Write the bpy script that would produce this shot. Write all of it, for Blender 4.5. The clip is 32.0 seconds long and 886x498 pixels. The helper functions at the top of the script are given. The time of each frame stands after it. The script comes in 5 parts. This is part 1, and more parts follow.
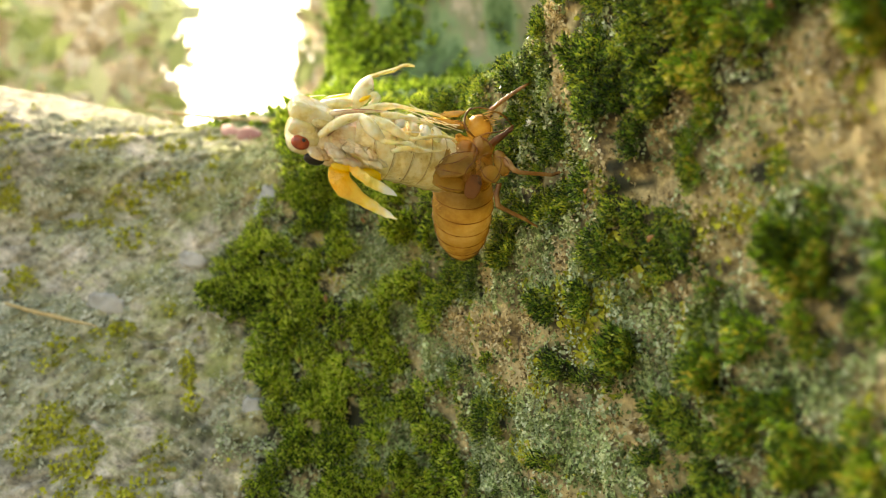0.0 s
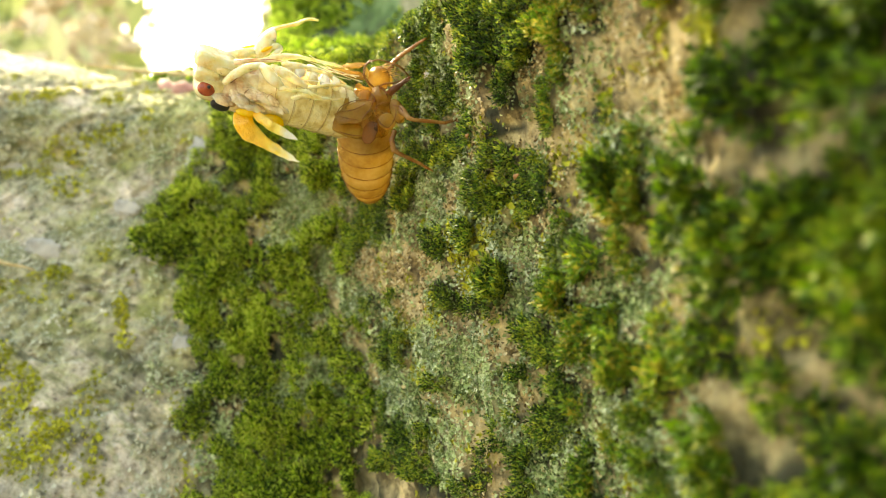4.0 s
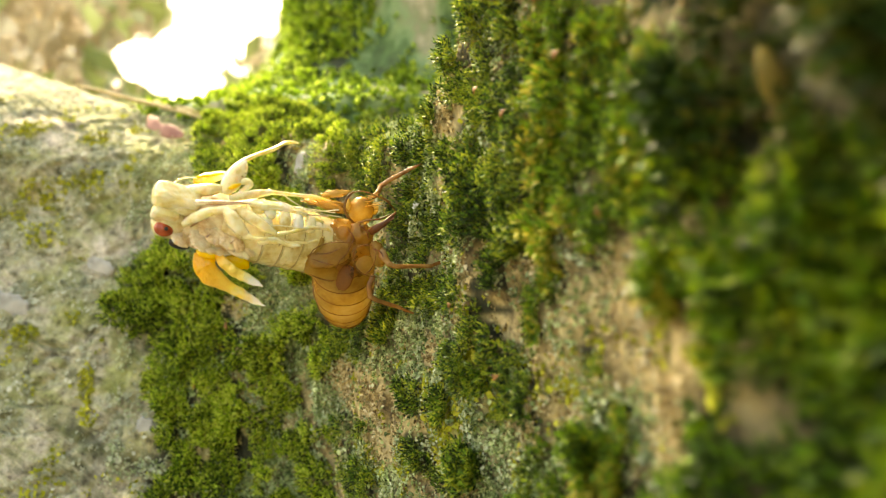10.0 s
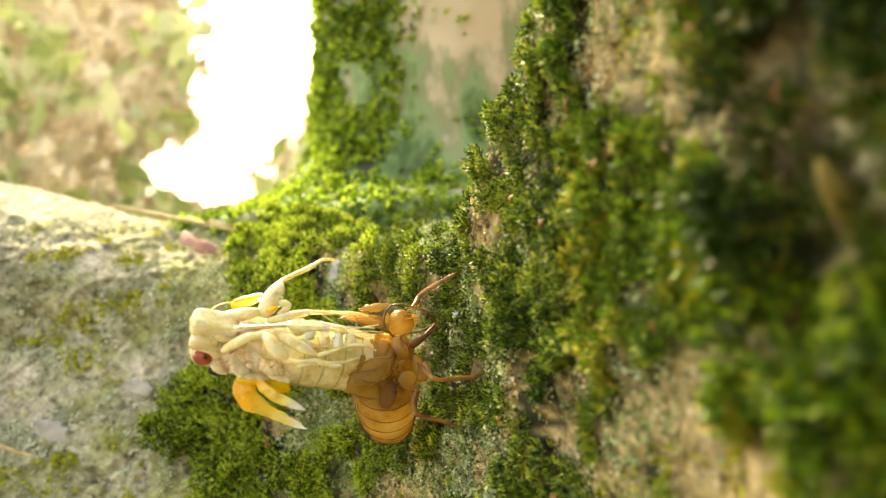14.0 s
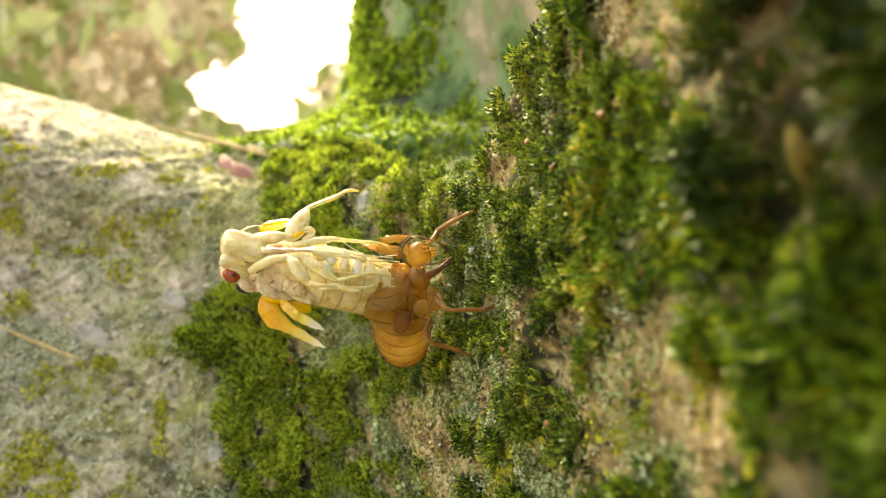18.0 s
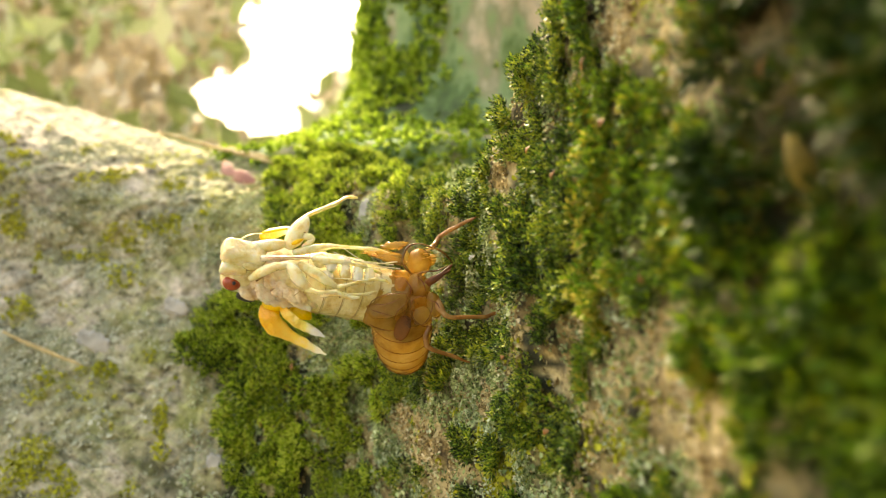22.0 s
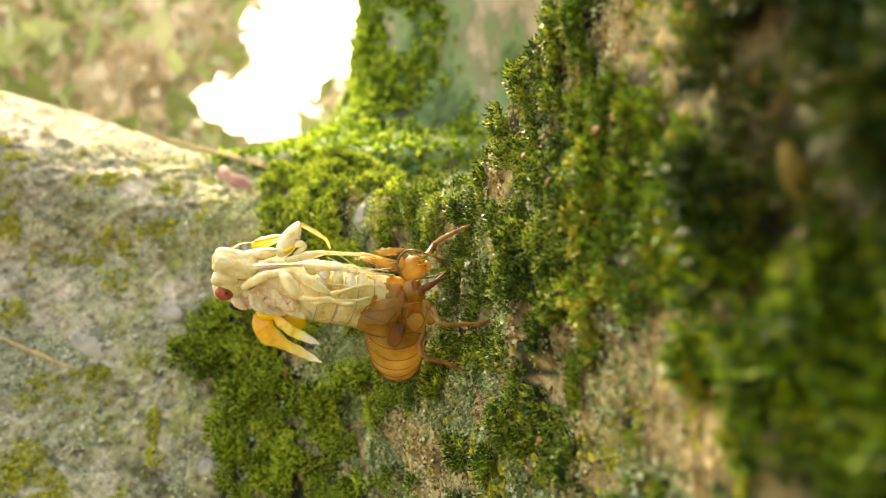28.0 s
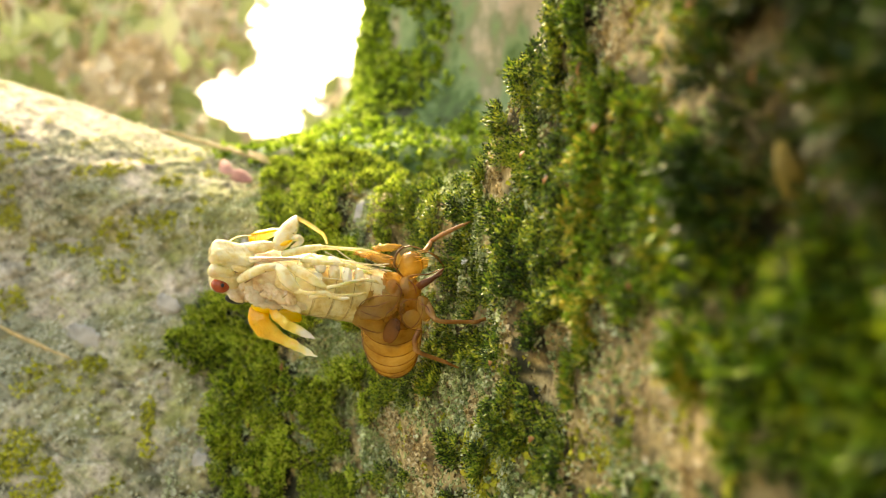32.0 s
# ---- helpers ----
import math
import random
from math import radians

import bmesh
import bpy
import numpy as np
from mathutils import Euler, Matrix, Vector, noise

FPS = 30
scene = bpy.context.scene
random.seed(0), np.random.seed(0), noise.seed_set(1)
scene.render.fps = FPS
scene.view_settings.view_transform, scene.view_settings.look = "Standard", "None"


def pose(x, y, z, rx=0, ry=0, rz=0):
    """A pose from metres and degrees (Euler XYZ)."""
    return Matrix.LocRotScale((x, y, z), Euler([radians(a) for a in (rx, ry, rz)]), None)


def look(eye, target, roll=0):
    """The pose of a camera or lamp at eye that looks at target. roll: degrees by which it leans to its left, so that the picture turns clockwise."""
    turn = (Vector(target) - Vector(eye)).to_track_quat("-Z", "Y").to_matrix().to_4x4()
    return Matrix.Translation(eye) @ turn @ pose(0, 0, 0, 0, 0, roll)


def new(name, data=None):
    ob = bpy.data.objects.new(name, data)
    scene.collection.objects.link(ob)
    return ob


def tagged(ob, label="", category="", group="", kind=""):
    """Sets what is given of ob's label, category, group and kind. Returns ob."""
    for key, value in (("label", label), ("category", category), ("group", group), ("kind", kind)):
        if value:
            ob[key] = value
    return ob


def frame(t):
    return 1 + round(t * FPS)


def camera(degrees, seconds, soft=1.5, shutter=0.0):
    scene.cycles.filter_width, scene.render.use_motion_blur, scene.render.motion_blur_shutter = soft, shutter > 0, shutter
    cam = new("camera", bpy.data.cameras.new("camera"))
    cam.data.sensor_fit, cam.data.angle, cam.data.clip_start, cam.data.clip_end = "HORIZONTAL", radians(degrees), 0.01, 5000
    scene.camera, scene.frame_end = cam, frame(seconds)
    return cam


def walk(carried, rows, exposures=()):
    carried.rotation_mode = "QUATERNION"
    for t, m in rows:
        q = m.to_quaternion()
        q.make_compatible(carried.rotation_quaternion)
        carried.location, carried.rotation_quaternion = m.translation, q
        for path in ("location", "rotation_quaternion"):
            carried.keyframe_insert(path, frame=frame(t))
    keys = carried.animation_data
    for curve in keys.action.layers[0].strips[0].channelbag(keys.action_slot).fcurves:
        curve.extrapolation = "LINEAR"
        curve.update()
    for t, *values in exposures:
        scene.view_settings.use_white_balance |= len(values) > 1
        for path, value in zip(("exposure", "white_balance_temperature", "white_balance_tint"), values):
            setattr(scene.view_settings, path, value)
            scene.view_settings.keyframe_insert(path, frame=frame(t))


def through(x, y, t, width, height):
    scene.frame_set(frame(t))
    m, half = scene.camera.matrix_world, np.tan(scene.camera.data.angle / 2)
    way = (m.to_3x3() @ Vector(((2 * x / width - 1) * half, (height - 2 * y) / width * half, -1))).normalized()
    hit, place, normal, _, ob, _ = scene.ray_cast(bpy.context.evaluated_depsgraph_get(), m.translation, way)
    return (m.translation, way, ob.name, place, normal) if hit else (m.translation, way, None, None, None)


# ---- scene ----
cam = camera(58.0, 32.0, soft=1.0)
cam.data.dof.use_dof = True
cam.data.dof.focus_distance = 0.123
cam.data.dof.aperture_fstop = 20.0
cam.data.dof.aperture_blades = 0

PATH = [
    (0, (-0.02099, 0.00411, -0.02974), (0.0617, 0.9968, 0.0578), -5.06),
    (0.5, (-0.01993, 0.00399, -0.02895), (0.0578, 0.9970, 0.0603), -4.93),
    (1, (-0.01860, 0.00533, -0.03050), (0.0568, 0.9984, 0.0597), -4.64),
    (1.5, (-0.01840, 0.00438, -0.02892), (0.0531, 0.9975, 0.0637), -5.17),
    (2, (-0.02015, -0.00095, -0.03163), (0.0436, 0.9902, 0.0848), -5.28),
    (2.5, (-0.01986, -0.01108, -0.02938), (0.0564, 0.9813, 0.0678), -6.68),
    (3, (-0.01317, -0.00858, -0.03723), (0.0783, 0.9852, 0.0263), -6.50),
    (3.5, (-0.01161, -0.00753, -0.03604), (0.0966, 0.9853, 0.0158), -5.19),
    (4, (-0.01027, -0.00775, -0.03593), (0.1013, 0.9850, 0.0077), -4.97),
    (4.5, (-0.00761, -0.00469, -0.03665), (0.0977, 0.9891, -0.0003), -4.91),
    (6.5, (-0.00467, 0.00001, -0.03372), (0.0965, 0.9943, 0.0004), -2.13),
    (7, (-0.00700, -0.00350, -0.03132), (0.0958, 0.9904, 0.0075), -1.45),
    (7.5, (0.00112, -0.00041, -0.02113), (0.1000, 0.9942, 0.0095), -1.40),
    (8, (-0.00143, 0.00311, -0.00813), (0.0978, 0.9982, -0.0064), -0.10),
    (8.5, (-0.00197, 0.00329, -0.00344), (0.1036, 0.9974, -0.0298), -0.44),
    (9, (-0.00211, 0.00342, -0.00359), (0.0909, 0.9986, -0.0346), -0.32),
    (9.5, (-0.00204, 0.00335, -0.00356), (0.0887, 0.9989, -0.0299), -0.26),
    (10, (-0.00194, 0.00331, -0.00356), (0.0851, 0.9992, -0.0286), -0.25),
    (10.5, (-0.00189, 0.00317, -0.00357), (0.0871, 0.9989, -0.0296), -0.10),
    (11, (-0.00179, 0.00267, -0.00357), (0.0721, 0.9995, -0.0316), -0.28),
    (11.5, (-0.00172, 0.00227, -0.00374), (0.0646, 0.9996, -0.0356), 0.30),
    (12, (-0.00157, 0.00201, -0.00382), (0.0516, 1.0002, -0.0324), 0.08),
    (12.5, (-0.00134, 0.00211, -0.00413), (0.0467, 1.0007, -0.0285), 0.73),
    (13, (-0.00193, 0.00496, -0.00390), (0.0515, 1.0035, 0.0045), -0.30),
    (13.5, (-0.00314, 0.00637, -0.00112), (0.0594, 1.0008, 0.0841), -3.30),
    (15.5, (-0.00186, 0.00094, 0.00141), (0.0071, 1.0003, 0.0372), -2.52),
    (16, (-0.00129, -0.00006, 0.00074), (-0.0381, 0.9989, 0.0272), -1.92),
    (16.5, (-0.00170, 0.00026, 0.00107), (-0.0431, 0.9986, 0.0411), -2.28),
    (17, (-0.00051, 0.00031, 0.00044), (-0.0003, 1.0003, 0.0068), -0.66),
    (17.5, (-0.00055, -0.00001, 0.00052), (0.0071, 1.0000, 0.0035), -0.74),
    (18, (-0.00022, 0.00003, 0.00022), (0.0026, 1.0000, 0.0002), -0.31),
    (18.5, (-0.00018, -0.00018, 0.00009), (0.0035, 0.9998, -0.0035), -0.07),
    (19, (-0.00000, 0.00000, 0.00000), (-0.0000, 1.0000, 0.0000), -0.00),
    (19.5, (0.00011, 0.00039, 0.00004), (0.0033, 1.0004, 0.0042), -0.09),
    (20, (0.00001, 0.00059, 0.00020), (0.0073, 1.0005, 0.0078), -0.16),
    (20.5, (-0.00003, 0.00051, 0.00028), (0.0133, 1.0004, 0.0094), -0.25),
    (21, (0.00001, 0.00021, 0.00025), (0.0074, 1.0001, 0.0088), -0.19),
    (21.5, (0.00014, 0.00018, 0.00011), (0.0004, 1.0001, 0.0092), -0.01),
    (22, (0.00008, -0.00000, 0.00007), (-0.0002, 0.9999, 0.0101), 0.01),
    (22.5, (0.00009, 0.00008, 0.00002), (-0.0014, 1.0000, 0.0094), 0.24),
    (23, (0.00028, -0.00006, -0.00005), (-0.0001, 0.9999, 0.0085), 0.38),
    (23.5, (0.00011, 0.00104, 0.00003), (0.0081, 1.0009, 0.0144), 0.23),
    (24, (0.00064, 0.00076, -0.00018), (0.0063, 1.0005, 0.0206), 0.78),
    (24.5, (0.00025, -0.00061, 0.00025), (-0.0119, 0.9991, 0.0212), 0.38),
    (25, (0.00034, 0.00009, 0.00015), (-0.0134, 0.9998, 0.0204), 0.33),
    (25.5, (0.00036, 0.00010, 0.00012), (-0.0044, 0.9999, 0.0209), 0.35),
    (27.5, (0.00064, 0.00027, 0.00007), (-0.0020, 1.0001, 0.0191), 0.64),
    (28, (0.00063, 0.00058, -0.00003), (0.0021, 1.0004, 0.0192), 0.59),
    (28.5, (0.00039, 0.00088, 0.00011), (0.0064, 1.0004, 0.0295), 0.56),
    (29, (0.00070, 0.00042, -0.00016), (-0.0003, 1.0000, 0.0286), 1.10),
    (29.5, (0.00099, 0.00067, -0.00027), (0.0008, 1.0003, 0.0274), 1.30),
    (30, (0.00091, 0.00058, -0.00021), (0.0051, 1.0002, 0.0269), 1.13),
    (30.5, (0.00095, 0.00017, -0.00013), (-0.0045, 0.9999, 0.0230), 1.15),
    (31, (0.00109, -0.00012, -0.00025), (-0.0119, 0.9996, 0.0199), 1.39),
    (31.5, (0.00107, 0.00018, -0.00043), (-0.0051, 0.9999, 0.0205), 1.52),
    (32, (0.00134, 0.00067, -0.00068), (0.0003, 1.0004, 0.0203), 1.90),
]
walk(cam, [(t, look(eye, target, roll)) for t, eye, target, roll in PATH],
     [(0, 2.25, 8800, 3), (2, 2.33, 8800, 3), (3, 2.44, 8900, 2), (3.9, 2.74, 9100, -1), (7, 2.74, 9400, -4), (8.5, 2.52, 9800, 1), (13, 2.52, 9700, 3), (16, 2.3, 9400, 7), (17, 2.25, 9400, 8), (18, 2.38, 9400, 7), (32, 2.4, 9600, 7)])

# ---- light: hazy daylight that comes through the gap behind the fork of the tree ----
SUN_FROM = Vector((-0.25, 0.68, 0.69)).normalized()
world = bpy.data.worlds.new("sky")
scene.world = world
world.use_nodes = True
wn, wl = world.node_tree.nodes, world.node_tree.links
sky = wn.new("ShaderNodeTexSky")
sky.sky_type, sky.sun_disc = "NISHITA", False
sky.sun_elevation = math.asin(SUN_FROM.z)
sky.sun_rotation = math.atan2(SUN_FROM.x, SUN_FROM.y)
sky.air_density, sky.dust_density = 1.0, 6.0
wl.new(sky.outputs["Color"], wn["Background"].inputs["Color"])
wn["Background"].inputs["Strength"].default_value = 0.15
sun = new("sun", bpy.data.lights.new("sun", "SUN"))
sun.data.energy, sun.data.angle, sun.data.color = 3.4, radians(10), (1.0, 0.93, 0.8)
sun.matrix_basis = look(SUN_FROM * 5, (0, 0, 0))

# ---- helpers for meshes ----
MM = 0.001
RNG = np.random.default_rng(7)


def link_mesh(name, verts, faces, material, parent=None, label="", smooth=True):
    """A mesh object from arrays in millimetres."""
    me = bpy.data.meshes.new(name)
    verts = np.asarray(verts, float) * MM
    me.from_pydata(verts.tolist(), [], faces if isinstance(faces, list) else faces.tolist())
    if material:
        me.materials.append(material)
    if smooth:
        me.polygons.foreach_set("use_smooth", [True] * len(me.polygons))
    ob = new(name, me)
    if parent:
        ob.parent = parent
    if label:
        ob["label"] = label
    return ob


def empty(name, m, label, category, **more):
    ob = new(name)
    ob.empty_display_size = 0.004
    ob.matrix_basis = m
    return tagged(ob, label, category, **more)


def hashed(i, j, k, seed):
    n = (i * 374761393 + j * 668265263 + k * 2147483647 + seed * 1274126177) & 0xFFFFFFFF
    n = ((n ^ (n >> 13)) * 1274126177) & 0xFFFFFFFF
    return ((n ^ (n >> 16)) & 0xFFFF) / 65535.0


def grain(p, size, seed=0):
    """Smooth noise, 0 to 1, at points p (n x 3), with lumps of the given size."""
    q = np.asarray(p, float) / size
    b = np.floor(q).astype(np.int64)
    f = q - b
    f = f * f * (3 - 2 * f)
    out = 0
    for dx in (0, 1):
        for dy in (0, 1):
            for dz in (0, 1):
                w = (f[:, 0] if dx else 1 - f[:, 0]) * (f[:, 1] if dy else 1 - f[:, 1]) * (f[:, 2] if dz else 1 - f[:, 2])
                out = out + w * hashed(b[:, 0] + dx, b[:, 1] + dy, b[:, 2] + dz, seed)
    return out


def layered(p, size, seed=0, n=4):
    total, amp, norm = 0, 1.0, 0.0
    for k in range(n):
        total = total + amp * grain(p, size / 2**k, seed + 17 * k)
        norm += amp
        amp *= 0.55
    return total / norm


# ---- materials ----
def mat(name, rough=0.6, **given):
    m = bpy.data.materials.new(name)
    m.use_nodes = True
    p = m.node_tree.nodes["Principled BSDF"]
    p.inputs["Roughness"].default_value = rough
    for key, value in given.items():
        p.inputs[key.replace("_", " ")].default_value = value
    return m


def ramp_colour(m, stops, scale, detail=6.0, coords="Object", target="Base Color", kind="noise", rough=0.6, random=0.0, stretch=None, lean=0.0):
    """Colour by noise through a ramp, linked to the shader."""
    nt = m.node_tree
    tc = nt.nodes.new("ShaderNodeTexCoord")
    tex = nt.nodes.new("ShaderNodeTexNoise" if kind == "noise" else "ShaderNodeTexVoronoi")
    tex.inputs["Scale"].default_value = scale
    if kind == "noise":
        tex.inputs["Detail"].default_value = detail
        tex.inputs["Roughness"].default_value = rough
    if stretch:
        mp = nt.nodes.new("ShaderNodeMapping")
        mp.inputs["Scale"].default_value = stretch
        tip = nt.nodes.new("ShaderNodeMapping")
        tip.inputs["Rotation"].default_value = (0, lean, 0)
        nt.links.new(tc.outputs[coords], tip.inputs["Vector"])
        nt.links.new(tip.outputs["Vector"], mp.inputs["Vector"])
        nt.links.new(mp.outputs["Vector"], tex.inputs["Vector"])
    else:
        nt.links.new(tc.outputs[coords], tex.inputs["Vector"])
    fac = tex.outputs["Fac"] if kind == "noise" else tex.outputs["Distance"]
    if random:
        gi = nt.nodes.new("ShaderNodeNewGeometry")
        ad = nt.nodes.new("ShaderNodeMath")
        ad.operation = "MULTIPLY_ADD"
        sub = nt.nodes.new("ShaderNodeMath")
        sub.operation = "SUBTRACT"
        sub.inputs[1].default_value = 0.5
        nt.links.new(gi.outputs["Random Per Island"], sub.inputs[0])
        nt.links.new(sub.outputs[0], ad.inputs[0])
        ad.inputs[1].default_value = random
        nt.links.new(fac, ad.inputs[2])
        fac = ad.outputs[0]
    cr = nt.nodes.new("ShaderNodeValToRGB")
    e = cr.color_ramp.elements
    while len(e) < len(stops):
        e.new(0.5)
    for el, (pos, col) in zip(e, stops):
        el.position, el.color = pos, (*col, 1)
    nt.links.new(fac, cr.inputs["Fac"])
    if target:
        nt.links.new(cr.outputs["Color"], nt.nodes["Principled BSDF"].inputs[target])
    return cr, tex


def bumped(m, scale, strength, distance=0.0003, detail=6.0, coords="Object", stretch=(1, 1, 1)):
    nt = m.node_tree
    tc = nt.nodes.new("ShaderNodeTexCoord")
    mp = nt.nodes.new("ShaderNodeMapping")
    mp.inputs["Scale"].default_value = stretch
    tex = nt.nodes.new("ShaderNodeTexNoise")
    tex.inputs["Scale"].default_value, tex.inputs["Detail"].default_value = scale, detail
    b = nt.nodes.new("ShaderNodeBump")
    b.inputs["Strength"].default_value, b.inputs["Distance"].default_value = strength, distance
    nt.links.new(tc.outputs[coords], mp.inputs["Vector"])
    nt.links.new(mp.outputs["Vector"], tex.inputs["Vector"])
    nt.links.new(tex.outputs["Fac"], b.inputs["Height"])
    nt.links.new(b.outputs["Normal"], nt.nodes["Principled BSDF"].inputs["Normal"])
    return m


def leafy(name, stops, scale, random, translucent=0.35, rough=0.55):
    """Thin green tissue: a diffuse face that lets part of the light through."""
    m = mat(name, rough)
    nt = m.node_tree
    p = nt.nodes["Principled BSDF"]
    cr, _ = ramp_colour(m, stops, scale, 3.0, random=random)
    tr = nt.nodes.new("ShaderNodeBsdfTranslucent")
    nt.links.new(cr.outputs["Color"], tr.inputs["Color"])
    mx = nt.nodes.new("ShaderNodeMixShader")
    mx.inputs[0].default_value = translucent
    nt.links.new(p.outputs[0], mx.inputs[1])
    nt.links.new(tr.outputs[0], mx.inputs[2])
    nt.links.new(mx.outputs[0], nt.nodes["Material Output"].inputs["Surface"])
    p.inputs["Specular IOR Level"].default_value = 0.3
    return m


# Bark of the mossy side: tan wood under grey and green films.
bark = mat("bark", 0.85)
bumped(bark, 420, 1.0, 0.0011, 9, stretch=(1, 1, 0.6))

# ---- the fork of the tree: one skin of bark ----
# Plan of the bark from the near wall, through the fold, to the grey root: x, y, height of its upper edge, lean below.
PLAN = np.array([
    (44, -120, 400, 0.0), (38, -40, 400, 0.0), (33, 10, 330, 0.0), (29, 40, 150, 0.0), (25, 62, 76, 0.0), (19.5, 85, 50, 0.0),
    (14.5, 105, 30, 0.0), (10, 117, 18, 0.05), (5, 129, 9, 0.1), (1, 143, 8.5, 0.15), (-5, 158, 9, 0.2), (-15, 170, 11, 0.15), (-40, 184, 2.5, 0.3),
    (-70, 196, 7, 0.5), (-100, 200, 16, 0.55), (-150, 205, 33, 0.6), (-220, 215, 52, 0.6)])


def eased(values, n=900):
    """The plan's columns, run through smoothly at even steps of length."""
    d = np.r_[0, np.cumsum(np.hypot(*np.diff(values[:, :2], axis=0).T))]
    at = np.linspace(0, d[-1], n)
    out = np.stack([np.interp(at, d, c) for c in values.T], 1)
    k = np.hanning(41)
    k /= k.sum()
    pad = np.vstack([out[:1].repeat(20, 0) * 2 - out[20:0:-1], out, out[-1:].repeat(20, 0) * 2 - out[-2:-22:-1]])
    return at, np.stack([np.convolve(c, k, "valid") for c in pad.T], 1)


WAY, COLS = eased(PLAN)


def skin(s, v):
    """Points of the smooth bark at s millimetres along the plan and v up its face and over its upper edge."""
    x, y, edge, lean = (np.interp(s, WAY, c) for c in COLS.T)
    over = np.maximum(v - edge, 0)
    soft = over * over / (over + np.interp(s, [300, 325], [4, 20]))
    low = np.clip(v, -95, 0)
    bulge = 3.0 * np.sin((s - 60) / 28.0) * np.sin(v / 17.0 + 0.6) * np.clip((200 - s) / 60, 0.3, 1)
    # Past the fold the bark lies back slowly, and the grey root rounds over behind its crest.
    past = np.maximum(over - np.interp(s, [285, 315], [82, 38]), 0)
    z = v - soft * np.interp(s, [235, 262, 300, 325], [0.9, 0.84, 0.82, 0.6]) - past * past / (past + 22.0) * 1.2
    back = soft * np.interp(s, [0, 200, 260, 300, 325], [0.7, 0.7, 1.0, 1.0, 1.3])
    return np.stack([x + bulge * 0.15 + soft * np.clip((262 - s) / 20, 0, 1) * 0.7, y + lean * low + back + 0.25 * bulge, z], -1)


def terraces(q):
    """Flat scales of the grey bark with low steps between them: height, and which scale."""
    k = layered(q, 15, 93, 3) * 9
    f = np.clip((k - np.floor(k)) / 0.16, 0, 1)
    return (np.floor(k) % 3 + f * np.where(np.floor(k) % 3 == 0, -2, 1)) * 0.2, np.floor(k)


def bark_at(s, v):
    """The bark with its lumps and fissures, and its outward normal."""
    s, v = np.asarray(s, float), np.asarray(v, float)
    p = skin(s, v)
    ds, dv = skin(s + 0.5, v) - p, skin(s, v + 0.5) - p
    n = np.cross(dv, ds)
    n /= np.linalg.norm(n, axis=-1, keepdims=True) + 1e-9
    grey = np.clip((s - 305) / 40, 0, 1)
    q = p * np.array([1, 1, 0.45])
    lump = (layered(q, 13, 3, 4) - 0.5) * 8.0 + (layered(p, 3.5, 9, 3) - 0.5) * 2.8
    # The upper rim of the wall is worn smoother.
    lump = lump * (1 - 0.6 * np.clip((v - 2) / 8, 0, 1) * np.clip((s - 216) / 10, 0, 1) * np.clip((275 - s) / 15, 0, 1))
    crack = np.abs(layered(p * np.array([0.7, 0.7, 1.5]), 16, 31, 3) - 0.5)
    fibre = (layered(p * np.array([1.6, 1.6, 0.35]), 1.6, 57, 3) - 0.5) * 1.5
    skew = np.stack([p[..., 0] * 0.5 + p[..., 2] * 0.5, p[..., 1], p[..., 2] * 1.6 - p[..., 0] * 0.8], -1)
    plate = (layered(skew, 9, 83, 4) - 0.5) * 1.9 + (layered(skew, 1.5, 87, 2) - 0.5) * 0.6
    step, _ = terraces(skew)
    plate = plate + step
    h = (lump + fibre) * (1 - 0.7 * grey) + plate * grey - grey * 1.2 * np.exp(-((crack / 0.012) ** 2)) * np.clip(layered(p, 20, 39, 2) * 5 - 2.1, 0, 1)
    # A shallow hollow where the shell clings.
    h = h - 2.4 * np.exp(-(((s - 250) / 10) ** 2) - ((v + 7) / 9) ** 2)
    return p + n * h[..., None], n


S_ALL, V_ALL = (0.0, float(WAY[-1])), (-720.0, 400.0)
line_s = np.r_[np.linspace(0, 150, 60)[:-1], np.linspace(150, 345, 560)[:-1], np.linspace(345, 440, 150)[:-1], np.linspace(440, S_ALL[1], 30)]
line_v = np.r_[np.linspace(-720, -95, 14)[:-1], np.linspace(-95, -65, 25)[:-1], np.linspace(-65, 40, 280)[:-1], np.linspace(40, 150, 50)[:-1], np.linspace(150, 400, 12)]
ns, nv = len(line_s), len(line_v)
gs, gv = np.meshgrid(line_s, line_v, indexing="ij")
pts, _ = bark_at(gs.ravel(), gv.ravel())
ii = np.arange(ns * nv).reshape(ns, nv)
quads = np.stack([ii[:-1, :-1], ii[:-1, 1:], ii[1:, 1:], ii[1:, :-1]], -1).reshape(-1, 4)
trunk = link_mesh("tree_trunk", pts, quads, bark)
tagged(trunk, "forked tree trunk with tan and grey bark under moss", "tree trunk", kind="structure")

# ---- what grows on the bark ----
def fast_mesh(name, verts, tris, material, smooth=True):
    """A mesh of triangles from large arrays in millimetres."""
    me = bpy.data.meshes.new(name)
    verts, tris = np.asarray(verts, np.float32) * MM, np.asarray(tris, np.int32)
    me.vertices.add(len(verts))
    me.vertices.foreach_set("co", verts.ravel())
    me.loops.add(tris.size)
    me.loops.foreach_set("vertex_index", tris.ravel())
    me.polygons.add(len(tris))
    me.polygons.foreach_set("loop_start", np.arange(0, tris.size, 3, dtype=np.int32))
    me.polygons.foreach_set("use_smooth", np.full(len(tris), smooth))
    me.update(calc_edges=True)
    me.materials.append(material)
    return new(name, me)


